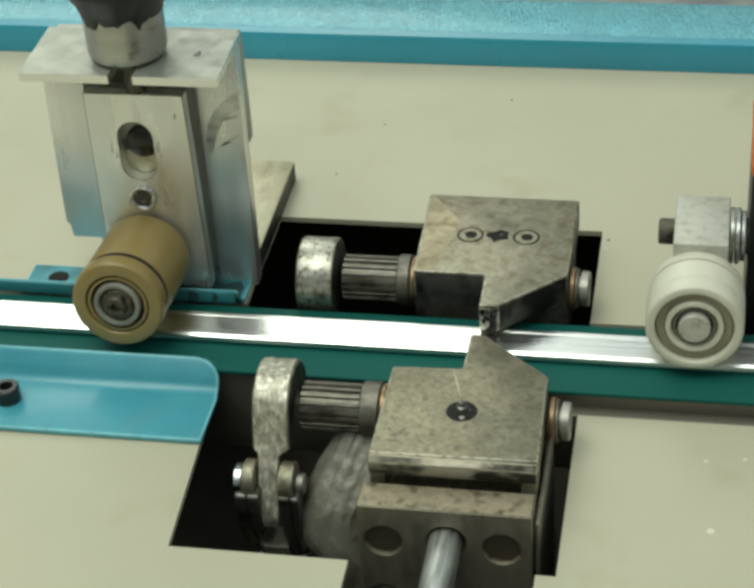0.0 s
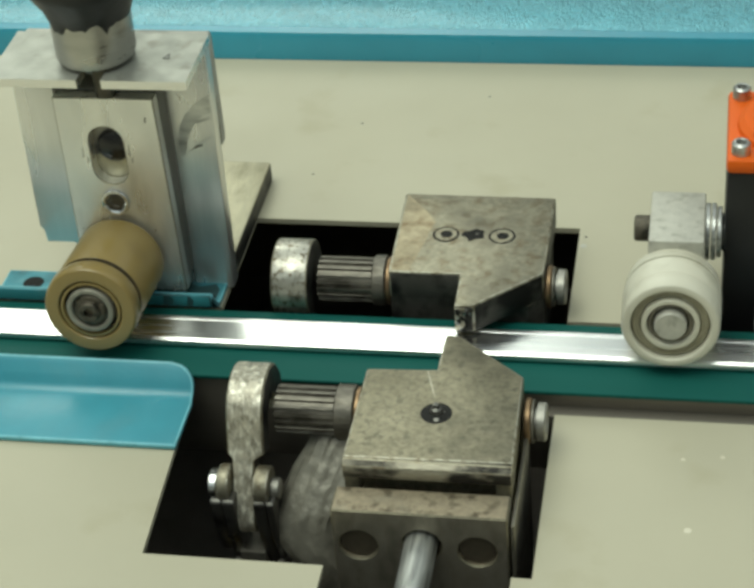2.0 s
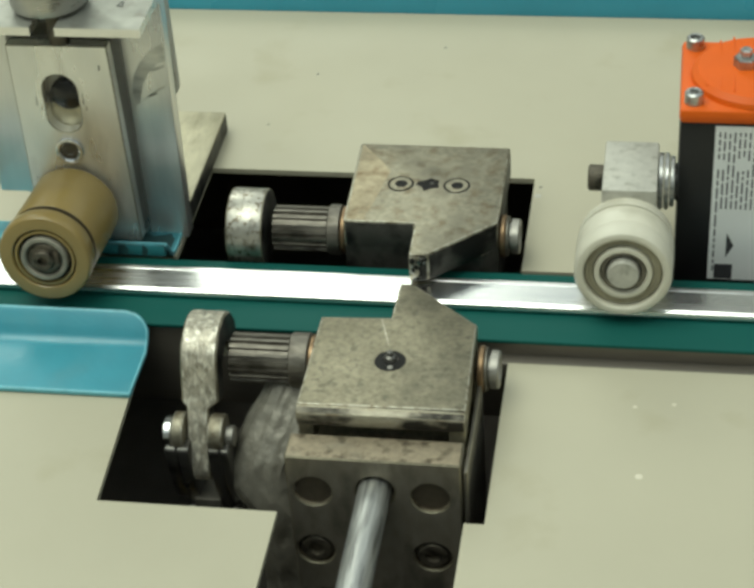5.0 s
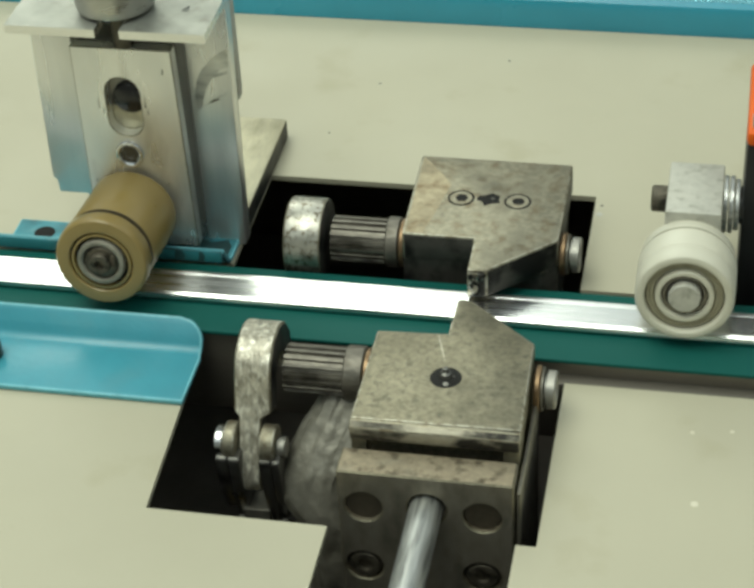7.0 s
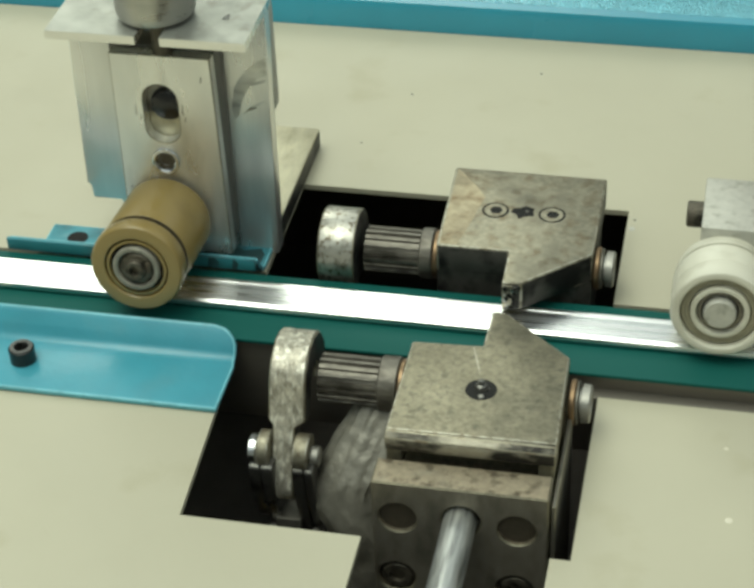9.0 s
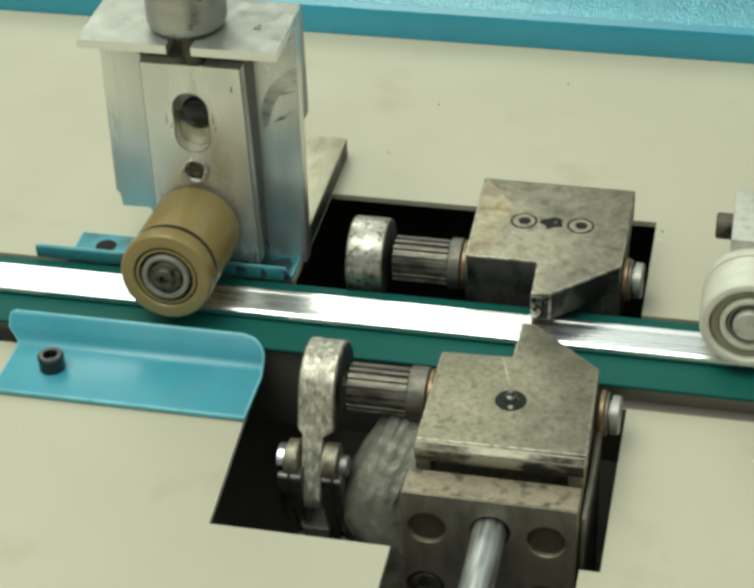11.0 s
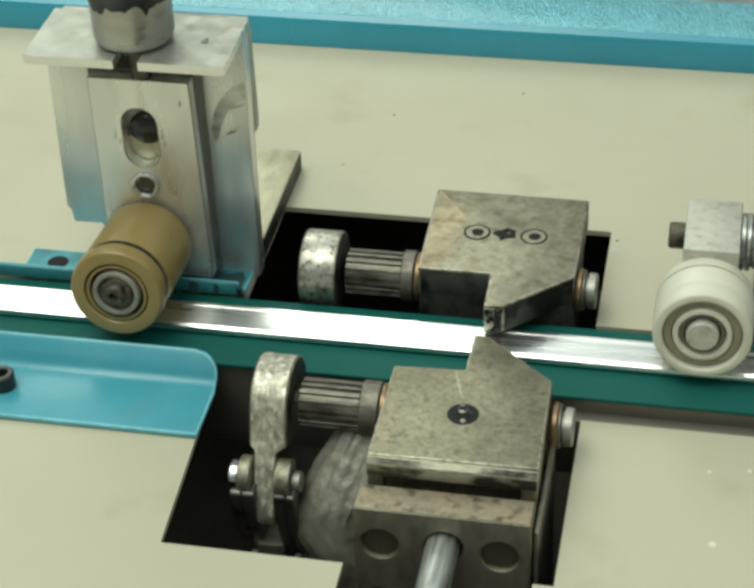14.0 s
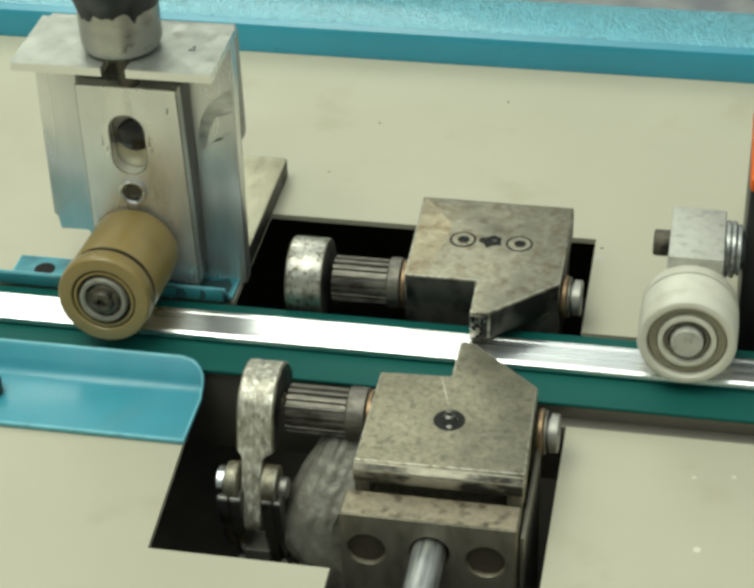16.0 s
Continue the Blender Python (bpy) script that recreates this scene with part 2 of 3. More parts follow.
def lathe(profile, origin, axis="y", seg=48, bm=None, ragged=None):
    """Turns a profile of (radius, place along the axis) round the axis; radius 0 closes an end."""
    b = bmesh.new()
    rings = []
    ox, oy, oz = origin
    for k, (r, a) in enumerate(profile):
        ring = []
        for i in range(1 if r == 0 else seg):
            w = 2 * math.pi * i / seg
            da = ragged(k, i) if ragged else 0
            dx, dy, dz = put2(axis, r * math.cos(w), r * math.sin(w), a + da)
            ring.append(b.verts.new((ox + dx, oy + dy, oz + dz)))
        rings.append(ring)
    for p, q in zip(rings, rings[1:]):
        for i in range(seg):
            j = (i + 1) % seg
            loop = [p[i % len(p)], p[j % len(p)], q[j % len(q)], q[i % len(q)]]
            loop = list(dict.fromkeys(loop))
            if len(loop) > 2:
                b.faces.new(loop)
    bmesh.ops.recalc_face_normals(b, faces=b.faces)
    return merge(bm, b)


def rod(r, a0, a1, origin, axis="y", seg=32, ch=0.6, bm=None):
    return lathe([(0, a0), (r - ch, a0), (r, a0 + ch), (r, a1 - ch), (r - ch, a1), (0, a1)], origin, axis, seg, bm)


def thing(name, at, label, category, group="", kind=""):
    ob = new(name)
    ob.location = Vector(at) * S
    ob.empty_display_size = 0.01
    return tagged(ob, label, category, group, kind)


def part(name, bm, material, parent=None, label="", at=None, smooth=True, edge=None, side=None, cheek=None):
    """Links a bmesh (world millimetres) as one mesh object under a thing or a part; at: its own origin."""
    base = Vector((0, 0, 0))
    p = parent
    while p is not None:
        base += p.location / S
        p = p.parent
    org = Vector(at) if at is not None else base
    for v in bm.verts:
        v.co = (v.co - org) * S
    if smooth:
        for f in bm.faces:
            f.smooth = True
        for e in bm.edges:
            if len(e.link_faces) == 2 and e.calc_face_angle(0) > radians(32):
                e.smooth = False
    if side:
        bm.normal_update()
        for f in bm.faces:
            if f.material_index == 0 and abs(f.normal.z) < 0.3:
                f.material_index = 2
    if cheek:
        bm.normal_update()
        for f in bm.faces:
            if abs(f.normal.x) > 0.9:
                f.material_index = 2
    me = bpy.data.meshes.new(name)
    bm.to_mesh(me)
    bm.free()
    for m in (material, edge or material, side or cheek or material):
        me.materials.append(m)
    ob = new(name, me)
    ob.parent = parent
    ob.location = (org - base) * S
    if label:
        ob["label"] = label
    return ob


def solo(name, bm, material, at, label, category, group="", kind=""):
    ob = part(name, bm, material, None, "", at, smooth=name != "metal_strip")
    return tagged(ob, label, category, group, kind)


def socket_head(parent, at, axis, sign, r, h, material, name="socket_screw", label="black socket head screw"):
    """A socket head cap screw that stands h proud of at, along the signed axis, with a real hexagon recess."""
    prof = [(0, 0), (r, 0), (r, sign * (h - 0.8)), (r - 0.8, sign * h), (r * 0.58, sign * h), (r * 0.52, sign * (h - 0.3)), (r * 0.52, sign * h * 0.45), (0, sign * h * 0.45)]
    return part(name, lathe(prof, at, axis, 30), material, parent, label)


def grid_sheet(xs, ys, keep, z0, z1):
    """A flat sheet with openings: the cells of a grid that keep(x, y) wants, as one closed solid."""
    b = bmesh.new()
    at = {}

    def v(i, j, z):
        if (i, j, z) not in at:
            at[i, j, z] = b.verts.new((xs[i], ys[j], z))
        return at[i, j, z]

    cells = {(i, j) for i in range(len(xs) - 1) for j in range(len(ys) - 1) if keep((xs[i] + xs[i + 1]) / 2, (ys[j] + ys[j + 1]) / 2)}
    for i, j in cells:
        q = [(i, j), (i + 1, j), (i + 1, j + 1), (i, j + 1)]
        b.faces.new([v(*c, z1) for c in q])
        b.faces.new([v(*c, z0) for c in reversed(q)])
        for k, (di, dj) in enumerate(((0, -1), (1, 0), (0, 1), (-1, 0))):
            if (i + di, j + dj) not in cells:
                a, c = q[k], q[(k + 1) % 4]
                b.faces.new([v(*a, z0), v(*c, z0), v(*c, z1), v(*a, z1)])
    return b


# ---- the setting ----
def build_setting():
    hall = 4200
    tagged(part("floor", box(-hall, hall, -hall, hall, -960, -900, 0), M_FLOOR), "grey concrete workshop floor", "floor", kind="structure")
    # Unseen walls, added to close the hall and bounce light.
    tagged(part("wall_north", box(-hall, hall, hall, hall + 120, -900, 2300, 0), M_WALL), "unseen pale wall added to close the hall", "wall", kind="structure")
    tagged(part("wall_south", box(-hall, hall, -hall - 120, -hall, -900, 2300, 0), M_WALL), "unseen pale wall added to close the hall", "wall", kind="structure")
    tagged(part("wall_west", box(-hall - 120, -hall, -hall, hall, -900, 2300, 0), M_WALL), "unseen pale wall added to close the hall", "wall", kind="structure")
    tagged(part("wall_east", box(hall, hall + 120, -hall, hall, -900, 2300, 0), M_WALL), "unseen pale wall added to close the hall", "wall", kind="structure")

    # Unseen ceiling, added with an opening that lets the world light in.
    roof = grid_sheet([-hall, -3400, 3400, hall], [-hall, -3400, 3400, hall], lambda x, y: abs(x) > 3400 or abs(y) > 3400, 2300, 2400)
    tagged(part("ceiling", roof, M_WALL, smooth=False), "unseen added ceiling, open in the middle to the world light", "ceiling", kind="structure")
    bed = thing("machine_bed", (0, 100, -900), "cream enamelled machine bed with turquoise edge beam and dark pit", "machine")
    def keep(x, y):
        if 24 < y < 94:
            return False
        if (-87 if y > 90 else -81.5) < x < 85 and -80 < y < 173.5:
            return False
        if 157 < x < 226 and 94 < y < 101:
            return False
        return not (-2 < x < 76.5 and y < -80)
    plate = grid_sheet([-1680, -87, -81.5, -2, 76.5, 85, 157, 226, 1680], [-420, -80, 24, 94, 101, 173.5, 344.7], keep, -3, 0)
    for v in plate.verts:
        if abs(v.co.x + 81.5) < 0.1:
            v.co.x = -85.2 if v.co.y > 0 else -80.2
    part("table_plate", plate, M_TABLE, bed, "cream enamelled steel plate with a cut-out", smooth=False)
    part("rail_flange", box(79, 1680, 24.4, 31.8, -9, -0.9, 0.6), M_RAIL, bed, "grey steel flange beside the belt")
    # dark pit under the plate: added floor and walls, coloured dark, keep light out
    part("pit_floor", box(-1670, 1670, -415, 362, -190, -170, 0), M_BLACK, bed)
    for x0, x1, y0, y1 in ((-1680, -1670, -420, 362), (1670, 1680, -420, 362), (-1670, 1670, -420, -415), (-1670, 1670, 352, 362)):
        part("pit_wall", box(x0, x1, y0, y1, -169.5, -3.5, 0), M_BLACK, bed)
    for x, y, r, m in ((-46.9, 272.5, 0.8, M_INK), (22.5, 305.3, 0.8, M_INK), (87.8, 158, 1.9, M_ALU_MATT), (88.6, 166, 0.8, M_INK), (146.6, -46.1, 1.7, M_CHIP), (143.3, -1.7, 1.1, M_CHIP), (160.2, 1.1, 1.1, M_CHIP), (-64.9, 218, 0.8, M_RAIL), (-182.2, -35.7, 1.0, M_ALU_MATT)):
        part("paint_chip", lathe([(0, 0.12), (r * 0.7, 0.1), (r, 0.01)], (x, y, 0), "z", 9), m, bed)
    part("leg_box", box(-1560, 1560, -380, 340, -900, -191, 4), M_TABLE, bed)
    beam = prism([(345.4, -3), (345.4, 14), (346.6, 17.6), (349.8, 20.0), (349.8, -3)], "x", -1680, 1680, 0)
    part("edge_beam", beam, M_BLUE_GLOSS, bed, "turquoise painted front of the edge beam")
    top = prism([(349.9, -3), (349.9, 20.1), (355, 21.2), (388, 21.4), (393, 20), (395, 14), (395, -40), (363, -40), (363, -3)], "x", -1680, 1680, 0)
    part("beam_top", top, M_BLUE_ROUGH, bed, "turquoise hammer-painted beam top, coloured paler for sheen")
    rail = box(-1680, 1680, 32, 78, -40, 6.8, 0.8)
    part("rail", rail, M_RAIL, bed, "grey ground steel rail under the belt")


build_setting()


# ---- belt and strip ----
def build_conveyed():
    belt = solo("belt", box(-1650, 1000, 29.2, 80, 6.8, 9, 0.7), M_BELT, (0, 54, 9), "flat green conveyor belt on a steel rail", "conveyor belt")
    prof = [(51.4, 9.02), (66.5, 9.02), (67.8, 10.2), (67.8, 13.5), (67.4, 13.9), (65.3, 13.9), (65.0, 13.75), (64.7, 13.9), (50.6, 13.9), (49.3, 13.0), (48.9, 11.4), (48.9, 10.5), (49.6, 10.1)]
    strip = solo("metal_strip", prism(prof, "x", -1650, 1000, 0), M_STRIP, (0, 60, 9), "bright aluminium strip running on a green belt", "metal strip")
    return belt, strip


belt, strip = build_conveyed()


# ---- guides beside the belt ----
def bent_sheet(path, thick, left, right):
    """A bent sheet: path is its upper face in (y, z) from the flat edge to the flange's edge; left and right give its ends along it."""
    b = bmesh.new()
    far, rows = 0.0, []
    lens = [0.0]
    for p, q in zip(path, path[1:]):
        lens.append(lens[-1] + math.dist(p, q))
    for k, (p, far) in enumerate(zip(path, lens)):
        a, c = path[max(0, k - 1)], path[min(len(path) - 1, k + 1)]
        d = Vector((c[0] - a[0], c[1] - a[1])).normalized()
        nrm = Vector((d.y, -d.x)) if d.x > 0 else Vector((-d.y, d.x))
        lo = (p[0] + nrm.x * thick, p[1] + nrm.y * thick)
        x0, x1 = left(far, lens[-1]), right(far, lens[-1])
        rows.append([b.verts.new((x, *q)) for q in (p, lo) for x in (x0, x1)])
    for r, q in zip(rows, rows[1:]):
        for m, n in ((0, 1), (1, 3), (3, 2), (2, 0)):
            b.faces.new((r[m], r[n], q[n], q[m]))
    for r in (rows[0], rows[-1]):
        b.faces.new((r[0], r[1], r[3], r[2]))
    bmesh.ops.recalc_face_normals(b, faces=b.faces)
    smooth_bevel(b, 1.3, 2, 40)
    return b


def build_guides():
    def bend(y0, y1, s):
        # flat, soft crease, then the sloping flange
        pts = [(y0, 3.1), (y1 - s * 4, 3.1), (y1 - s * 2, 3.25), (y1 - s * 0.2, 4.0), (y1 + s * 1.4, 5.2)]
        return pts + [(y1 + s * (1.4 + 7.6 * k / 12), 5.2 + 10.8 * k / 12) for k in range(1, 13)]

    def round_end(far, whole):
        up = max(0.0, far - (whole - 11.5))
        return -82.3 - (far > whole - 18) * 0.6 - (11.5 - math.sqrt(max(0.0, 11.5 ** 2 - up ** 2)))

    def left_end(far, whole):
        up = max(0.0, far - (whole - 3))
        return -204.5 - 5.5 * max(0.0, min(1, (far - whole + 15) / 6)) + (3 - math.sqrt(max(0.0, 9 - up ** 2)))

    front = thing("belt_guide", (-150, 5, 0), "turquoise painted bent sheet guide screwed to the bed", "guide", "belt guides")
    part("sheet", bent_sheet(bend(-14.5, 20.5, 1), 3.0, left_end, round_end), M_BLUE, front, edge=M_BLUE_EDGE)
    socket_head(front, (-181.3, 5.5, 3.1), "z", 1, 6.1, 8.0, M_BOLT)
    back = thing("belt_guide", (-150, 103, 0), "turquoise painted bent sheet guide behind the belt", "guide", "belt guides")
    part("lip", box(-216.5, -88, 80.9, 82.8, 9.3, 16.2, 0.6), M_BLUE_LIP, back, edge=M_BLUE_DUSTY)
    part("sheet", bent_sheet(bend(115, 93, -1), 2.6, lambda f, w: -205 - 11 * max(0.0, min(1, (f - w + 16) / 6)), lambda f, w: -87.5), M_BLUE_DUSTY, back, edge=M_BLUE_EDGE)
    # Dark patches paint stains and roller shade, and dull the upright's teal reflection.
    stain = [(-127, 95), (-118, 93.6), (-106, 94.2), (-101, 97), (-97, 94.4), (-90.5, 94.0), (-90, 104), (-93, 109), (-101, 106), (-108, 109.6), (-120, 109), (-126, 103)]
    part("shade_stain", prism(stain, "z", 3.05, 3.16, 0), M_SHADE_STAIN, back, "dark patch painted for stain and roller shade")
    for x0, x1 in ((-112.5, -106.5), (-100.2, -96.5)):
        part("shade_stain", prism([(x0, 9.8), (x1 - 1, 9.6), (x1, 13.4), (x1 - 2, 16.0), (x0 + 1, 16.0)], "y", 80.82, 81.0, 0), M_SHADE_STAIN, back, "dark patch painted for stain and roller shade")
    # Flat black disc paints the depth of a hole that isn't cut.
    part("screw_hole", lathe([(0, 3.25), (4.8, 3.25), (5.4, 3.12)], (-188.5, 104, 0), "z", 28), M_SHADE_CHIP_BLACK, back, "dark screw hole")


build_guides()


# ---- the press roller on its bracket ----
def build_press_roller():
    u = thing("press_roller_unit", (-130, 117, 0), "aluminium bracket with knob and tan press roller", "machine part")
    up = prism([(-84.2, 0.2), (-82.0, 134.6), (-179, 134.6), (-181.3, 33.5), (-179.4, 32.2), (-178.8, 25), (-164, 25), (-158, 0.2)], "y", 110, 119, 0.7)
    part("upright", up, M_UPRIGHT, u, "polished aluminium upright plate")
    arc = [(-101.5, 83), (-101.2, 88), (-99.5, 95), (-96.5, 101), (-92, 106.5), (-87, 110.5), (-83.0, 112.5), (-83.1, 103), (-87, 101.5), (-91, 97.5), (-94.5, 92), (-96.8, 86.5), (-98.4, 79.5), (-100.4, 78)]
    part("grinding_mark", prism(arc, "y", 109.93, 110.2, 0), M_SMEAR, u, "dull grinding mark")
    for pts in ([(-97.6, 80), (-92, 85.6), (-85, 89.4), (-85.2, 88.2), (-91.6, 84)], [(-93.6, 96), (-89, 99.2), (-84, 100.8), (-84, 99.4), (-89, 97.4)]):
        part("grinding_mark", prism(pts, "y", 109.94, 110.2, 0), M_SMEAR, u, "dull grinding mark")
    for q in ([(-97.5, 95), (-97, 95), (-95, 99.5), (-95.6, 99.5)], [(-95.6, 99.5), (-95, 99.5), (-94.2, 95.2), (-94.8, 95.2)], [(-97.5, 95), (-94.2, 95.2), (-94.2, 95.7), (-97.2, 95.5)]):
        part("stamped_mark", prism(q, "z", 139.95, 140.06, 0), M_BOLT, u)
    part("foot", box(-166, -86, 119.5, 210.5, 0.2, 12, 0.8), M_FOOT, u, "machined foot plate", side=M_DARK_SIDE)
    # top plate with an open slot
    tp = grid_sheet([-175, -132.5, -121, -81.5], [74.2, 101, 119.5], lambda x, y: not (-132 < x < -121.5 and y < 101), 135.6, 139.8)
    smooth_bevel(tp, 0.6)
    part("top_plate", tp, M_ALU_TOP, u, "aluminium top plate with slot", edge=M_ALU, side=M_STRIP)
    # the plate is folded down behind the upright
    fold = prism([(119.3, 139.8), (124.2, 138.9), (126.4, 136.2), (126.8, 132), (126.8, 84), (125.4, 79), (119.3, 79)], "x", -172, -82.6, 0.7)
    part("back_flange", fold, M_ALU_MATT, u, "folded rear flange of the top plate")
    part("slide_body", box(-154.6, -103.2, 97, 109.7, 14, 123, 0.8), M_SLIDE, u, "dark steel slide body")
    # Pale panel paints the light on the long hole's lower wall.
    part("hole_light_panel", box(-139, -121, 96.85, 97.1, 73, 86.5, 0), M_FOOT, u, "pale panel painted for the lit end of the long hole")
    # front plate with a long hole and a screw hole
    outer = [(-153.5, 12), (-102, 12), (-103.8, 121.5), (-152.5, 121.5)]
    cx, z0, z1, r = -130.0, 82.5, 97.5, 8.4
    hole = [(cx + r * math.cos(w), z1 + r * math.sin(w)) for w in [math.pi * k / 10 for k in range(11)]]
    hole += [(cx + r * math.cos(w), z0 + r * math.sin(w)) for w in [math.pi + math.pi * k / 10 for k in range(11)]]
    part("front_plate", plate_with_holes(outer, [hole], "y", 90, 96.8, 0.5), M_ALU, u, "aluminium slide plate with long hole", edge=M_STEEL)
    bolt = lathe([(0, 96.7), (8.2, 96.7), (8.2, 93.6), (7.4, 92.6), (5.6, 92.0), (2.6, 91.2), (0, 91.0)], (-128.0, 0, 93.2), "y", 24)
    part("clamp_bolt", bolt, M_GREASY, u, "shiny black bolt head in the long hole")
    part("washer_edge", lathe([(0, 97), (8.3, 97), (8.3, 96.0), (0, 95.9)], (-131.0, 0, 98.0), "y", 24), M_PIN, u)
    part("pin_ring", lathe([(4.6, 89.6), (6.6, 89.6), (7.0, 88.9), (6.6, 88.2), (5.6, 88.0), (4.8, 88.6), (4.5, 89.5)], (-130.4, 0, 64.4), "y", 30), M_CHROME, u, "bright steel ring round a socket screw")
    part("pin_socket", lathe([(0, 89.5), (4.7, 89.5), (4.5, 89.0), (2.7, 88.9), (2.4, 89.4), (0, 89.4)], (-130.4, 0, 64.4), "y", 6), M_STEEL_DARK, u)
    for x0, z0, w, h in ((-109.4, 108.5, 0.7, 3.4), (-142.6, 88.6, 0.5, 6.0), (-140.6, 86.2, 0.5, 3.0), (-119.6, 90.0, 0.5, 6.5), (-118.7, 86.5, 0.4, 3.2), (-150.2, 47.2, 0.9, 1.0), (-147.9, 43.9, 0.8, 1.5)):
        part("scratch", prism([(x0, z0), (x0 + w, z0 + 0.4), (x0 + w * 1.4, z0 + h), (x0 + w * 0.7, z0 + h * 0.9)], "y", 89.94, 90.05, 0), M_STEEL_DARK, u)
    part("scratch", prism([(-94.6, 82.4), (-89.6, 84.6), (-89.2, 85.4), (-92.4, 84.6)], "y", 109.9, 110.1, 0), M_STEEL_DARK, u)
    part("spindle", rod(4.8, 121.7, 141.2, (-126.8, 93.6, 0), "z", 24), M_FILL2, u, "dark brown threaded spindle")
    part("collar", lathe([(0, 141), (15.4, 141), (17.6, 142), (18.5, 144.5), (18.6, 166), (18.6, 205), (0, 205)], (-128.5, 96, 0), "z", 56), M_COLLAR, u, "turned aluminium knob collar")

    def ragged(k, i):
        return 0 if k not in (0, 1) else 5.5 * (noise.noise(Vector((math.cos(i * 0.098) * 3.1, math.sin(i * 0.098) * 3.1, 5.0))) + 0.5 * noise.noise(Vector((i * 0.9, 2.0, 1.0))) + 0.45 * noise.noise(Vector((i * 2.3, 7.0, 3.0)))) 

    part("knob", lathe([(18.75, 163.5), (19.3, 163.2), (21, 169), (26.5, 178), (28, 182), (28, 206), (25, 210), (0, 211)], (-128.5, 96, 0), "z", 64, None, ragged), M_RUBBER, u, "black plastic knob with torn lower edge")
    ax = (-131.5, 62, 36.4)
    tilt = 6.0
    prof = [(15.3, 39.5), (15.3, 36.2), (15.8, 35.7), (20.5, 35.5), (21.4, 35.8), (22.1, 36.8), (22.3, 38.4), (22.3, 43.4), (21.9, 44.3), (18.4, 44.6), (18.4, 47.8), (21.3, 48.0), (21.7, 48.7), (21.7, 85), (20.6, 86.4), (0, 86.4)]
    wheel = part("roller", lathe(prof, (ax[0], 0, ax[2]), "y", 72), M_GOLD, u, "tan polyurethane roller with groove", at=ax)
    part("bearing_shield", lathe([(11.5, 38.2), (11.3, 35.6), (10.8, 35.0), (9.4, 35.0), (8.7, 35.8), (8.6, 38)], (ax[0], 0, ax[2]), "y", 48), M_RING, wheel, "pale steel bearing ring")
    part("inner_lip", lathe([(14.6, 38.6), (14.4, 36.4), (13.2, 36.2), (12.9, 38.6)], (ax[0], 0, ax[2]), "y", 48), M_GOLD, wheel)
    # Dark ring that paints the shade inside the roller groove.
    part("groove_shade_ring", lathe([(21.0, 44.7), (18.55, 44.8), (18.55, 47.65), (21.4, 47.85)], (ax[0], 0, ax[2]), "y", 48), M_FILL, wheel, "dark ring painted for the groove shade")
    # Black disc paints the shade between the bearing rings.
    part("gap_ring", lathe([(15.4, 38.9), (7.0, 38.9)], (ax[0], 0, ax[2]), "y", 40), M_SHADE_CHIP_BLACK, wheel)
    hub = part("axle_screw", lathe([(8.6, 38.5), (8.2, 36.4), (7.2, 35.6), (5.4, 35.4), (5.0, 33.6), (4.4, 33.0), (2.4, 33.0), (2.1, 35.0), (0, 35.0)], (ax[0], 0, ax[2]), "y", 30), M_FILL2, u, "grimy dark axle screw", at=ax)
    part("grease_lump", box(ax[0] + 4.6, ax[0] + 7.4, 34.9, 37, ax[2] - 2.4, ax[2] + 4.2, 0.9), M_FILL, hub)
    for o in (wheel, hub):
        o.rotation_euler = (radians(-tilt), 0, 0)
    return wheel, tilt, u


def plate_with_holes(outer, holes, axis, a0, a1, bev):
    """A plate with openings right through it."""
    b = bmesh.new()
    rings = [[b.verts.new(put2(axis, u, v, a0)) for u, v in pts] for pts in (outer, *holes)]
    edges = [b.edges.new((r[i], r[(i + 1) % len(r)])) for r in rings for i in range(len(r))]
    bmesh.ops.triangle_fill(b, use_beauty=True, use_dissolve=False, edges=edges)
    faces = list(b.faces)
    r = bmesh.ops.extrude_face_region(b, geom=faces)
    bmesh.ops.translate(b, vec=Vector(put2(axis, 0, 0, a1 - a0)), verts=[e for e in r["geom"] if isinstance(e, bmesh.types.BMVert)])
    bmesh.ops.recalc_face_normals(b, faces=b.faces)
    if bev:
        smooth_bevel(b, bev, 1, 50)
    return b


gold_wheel, gold_tilt, gold_unit = build_press_roller()


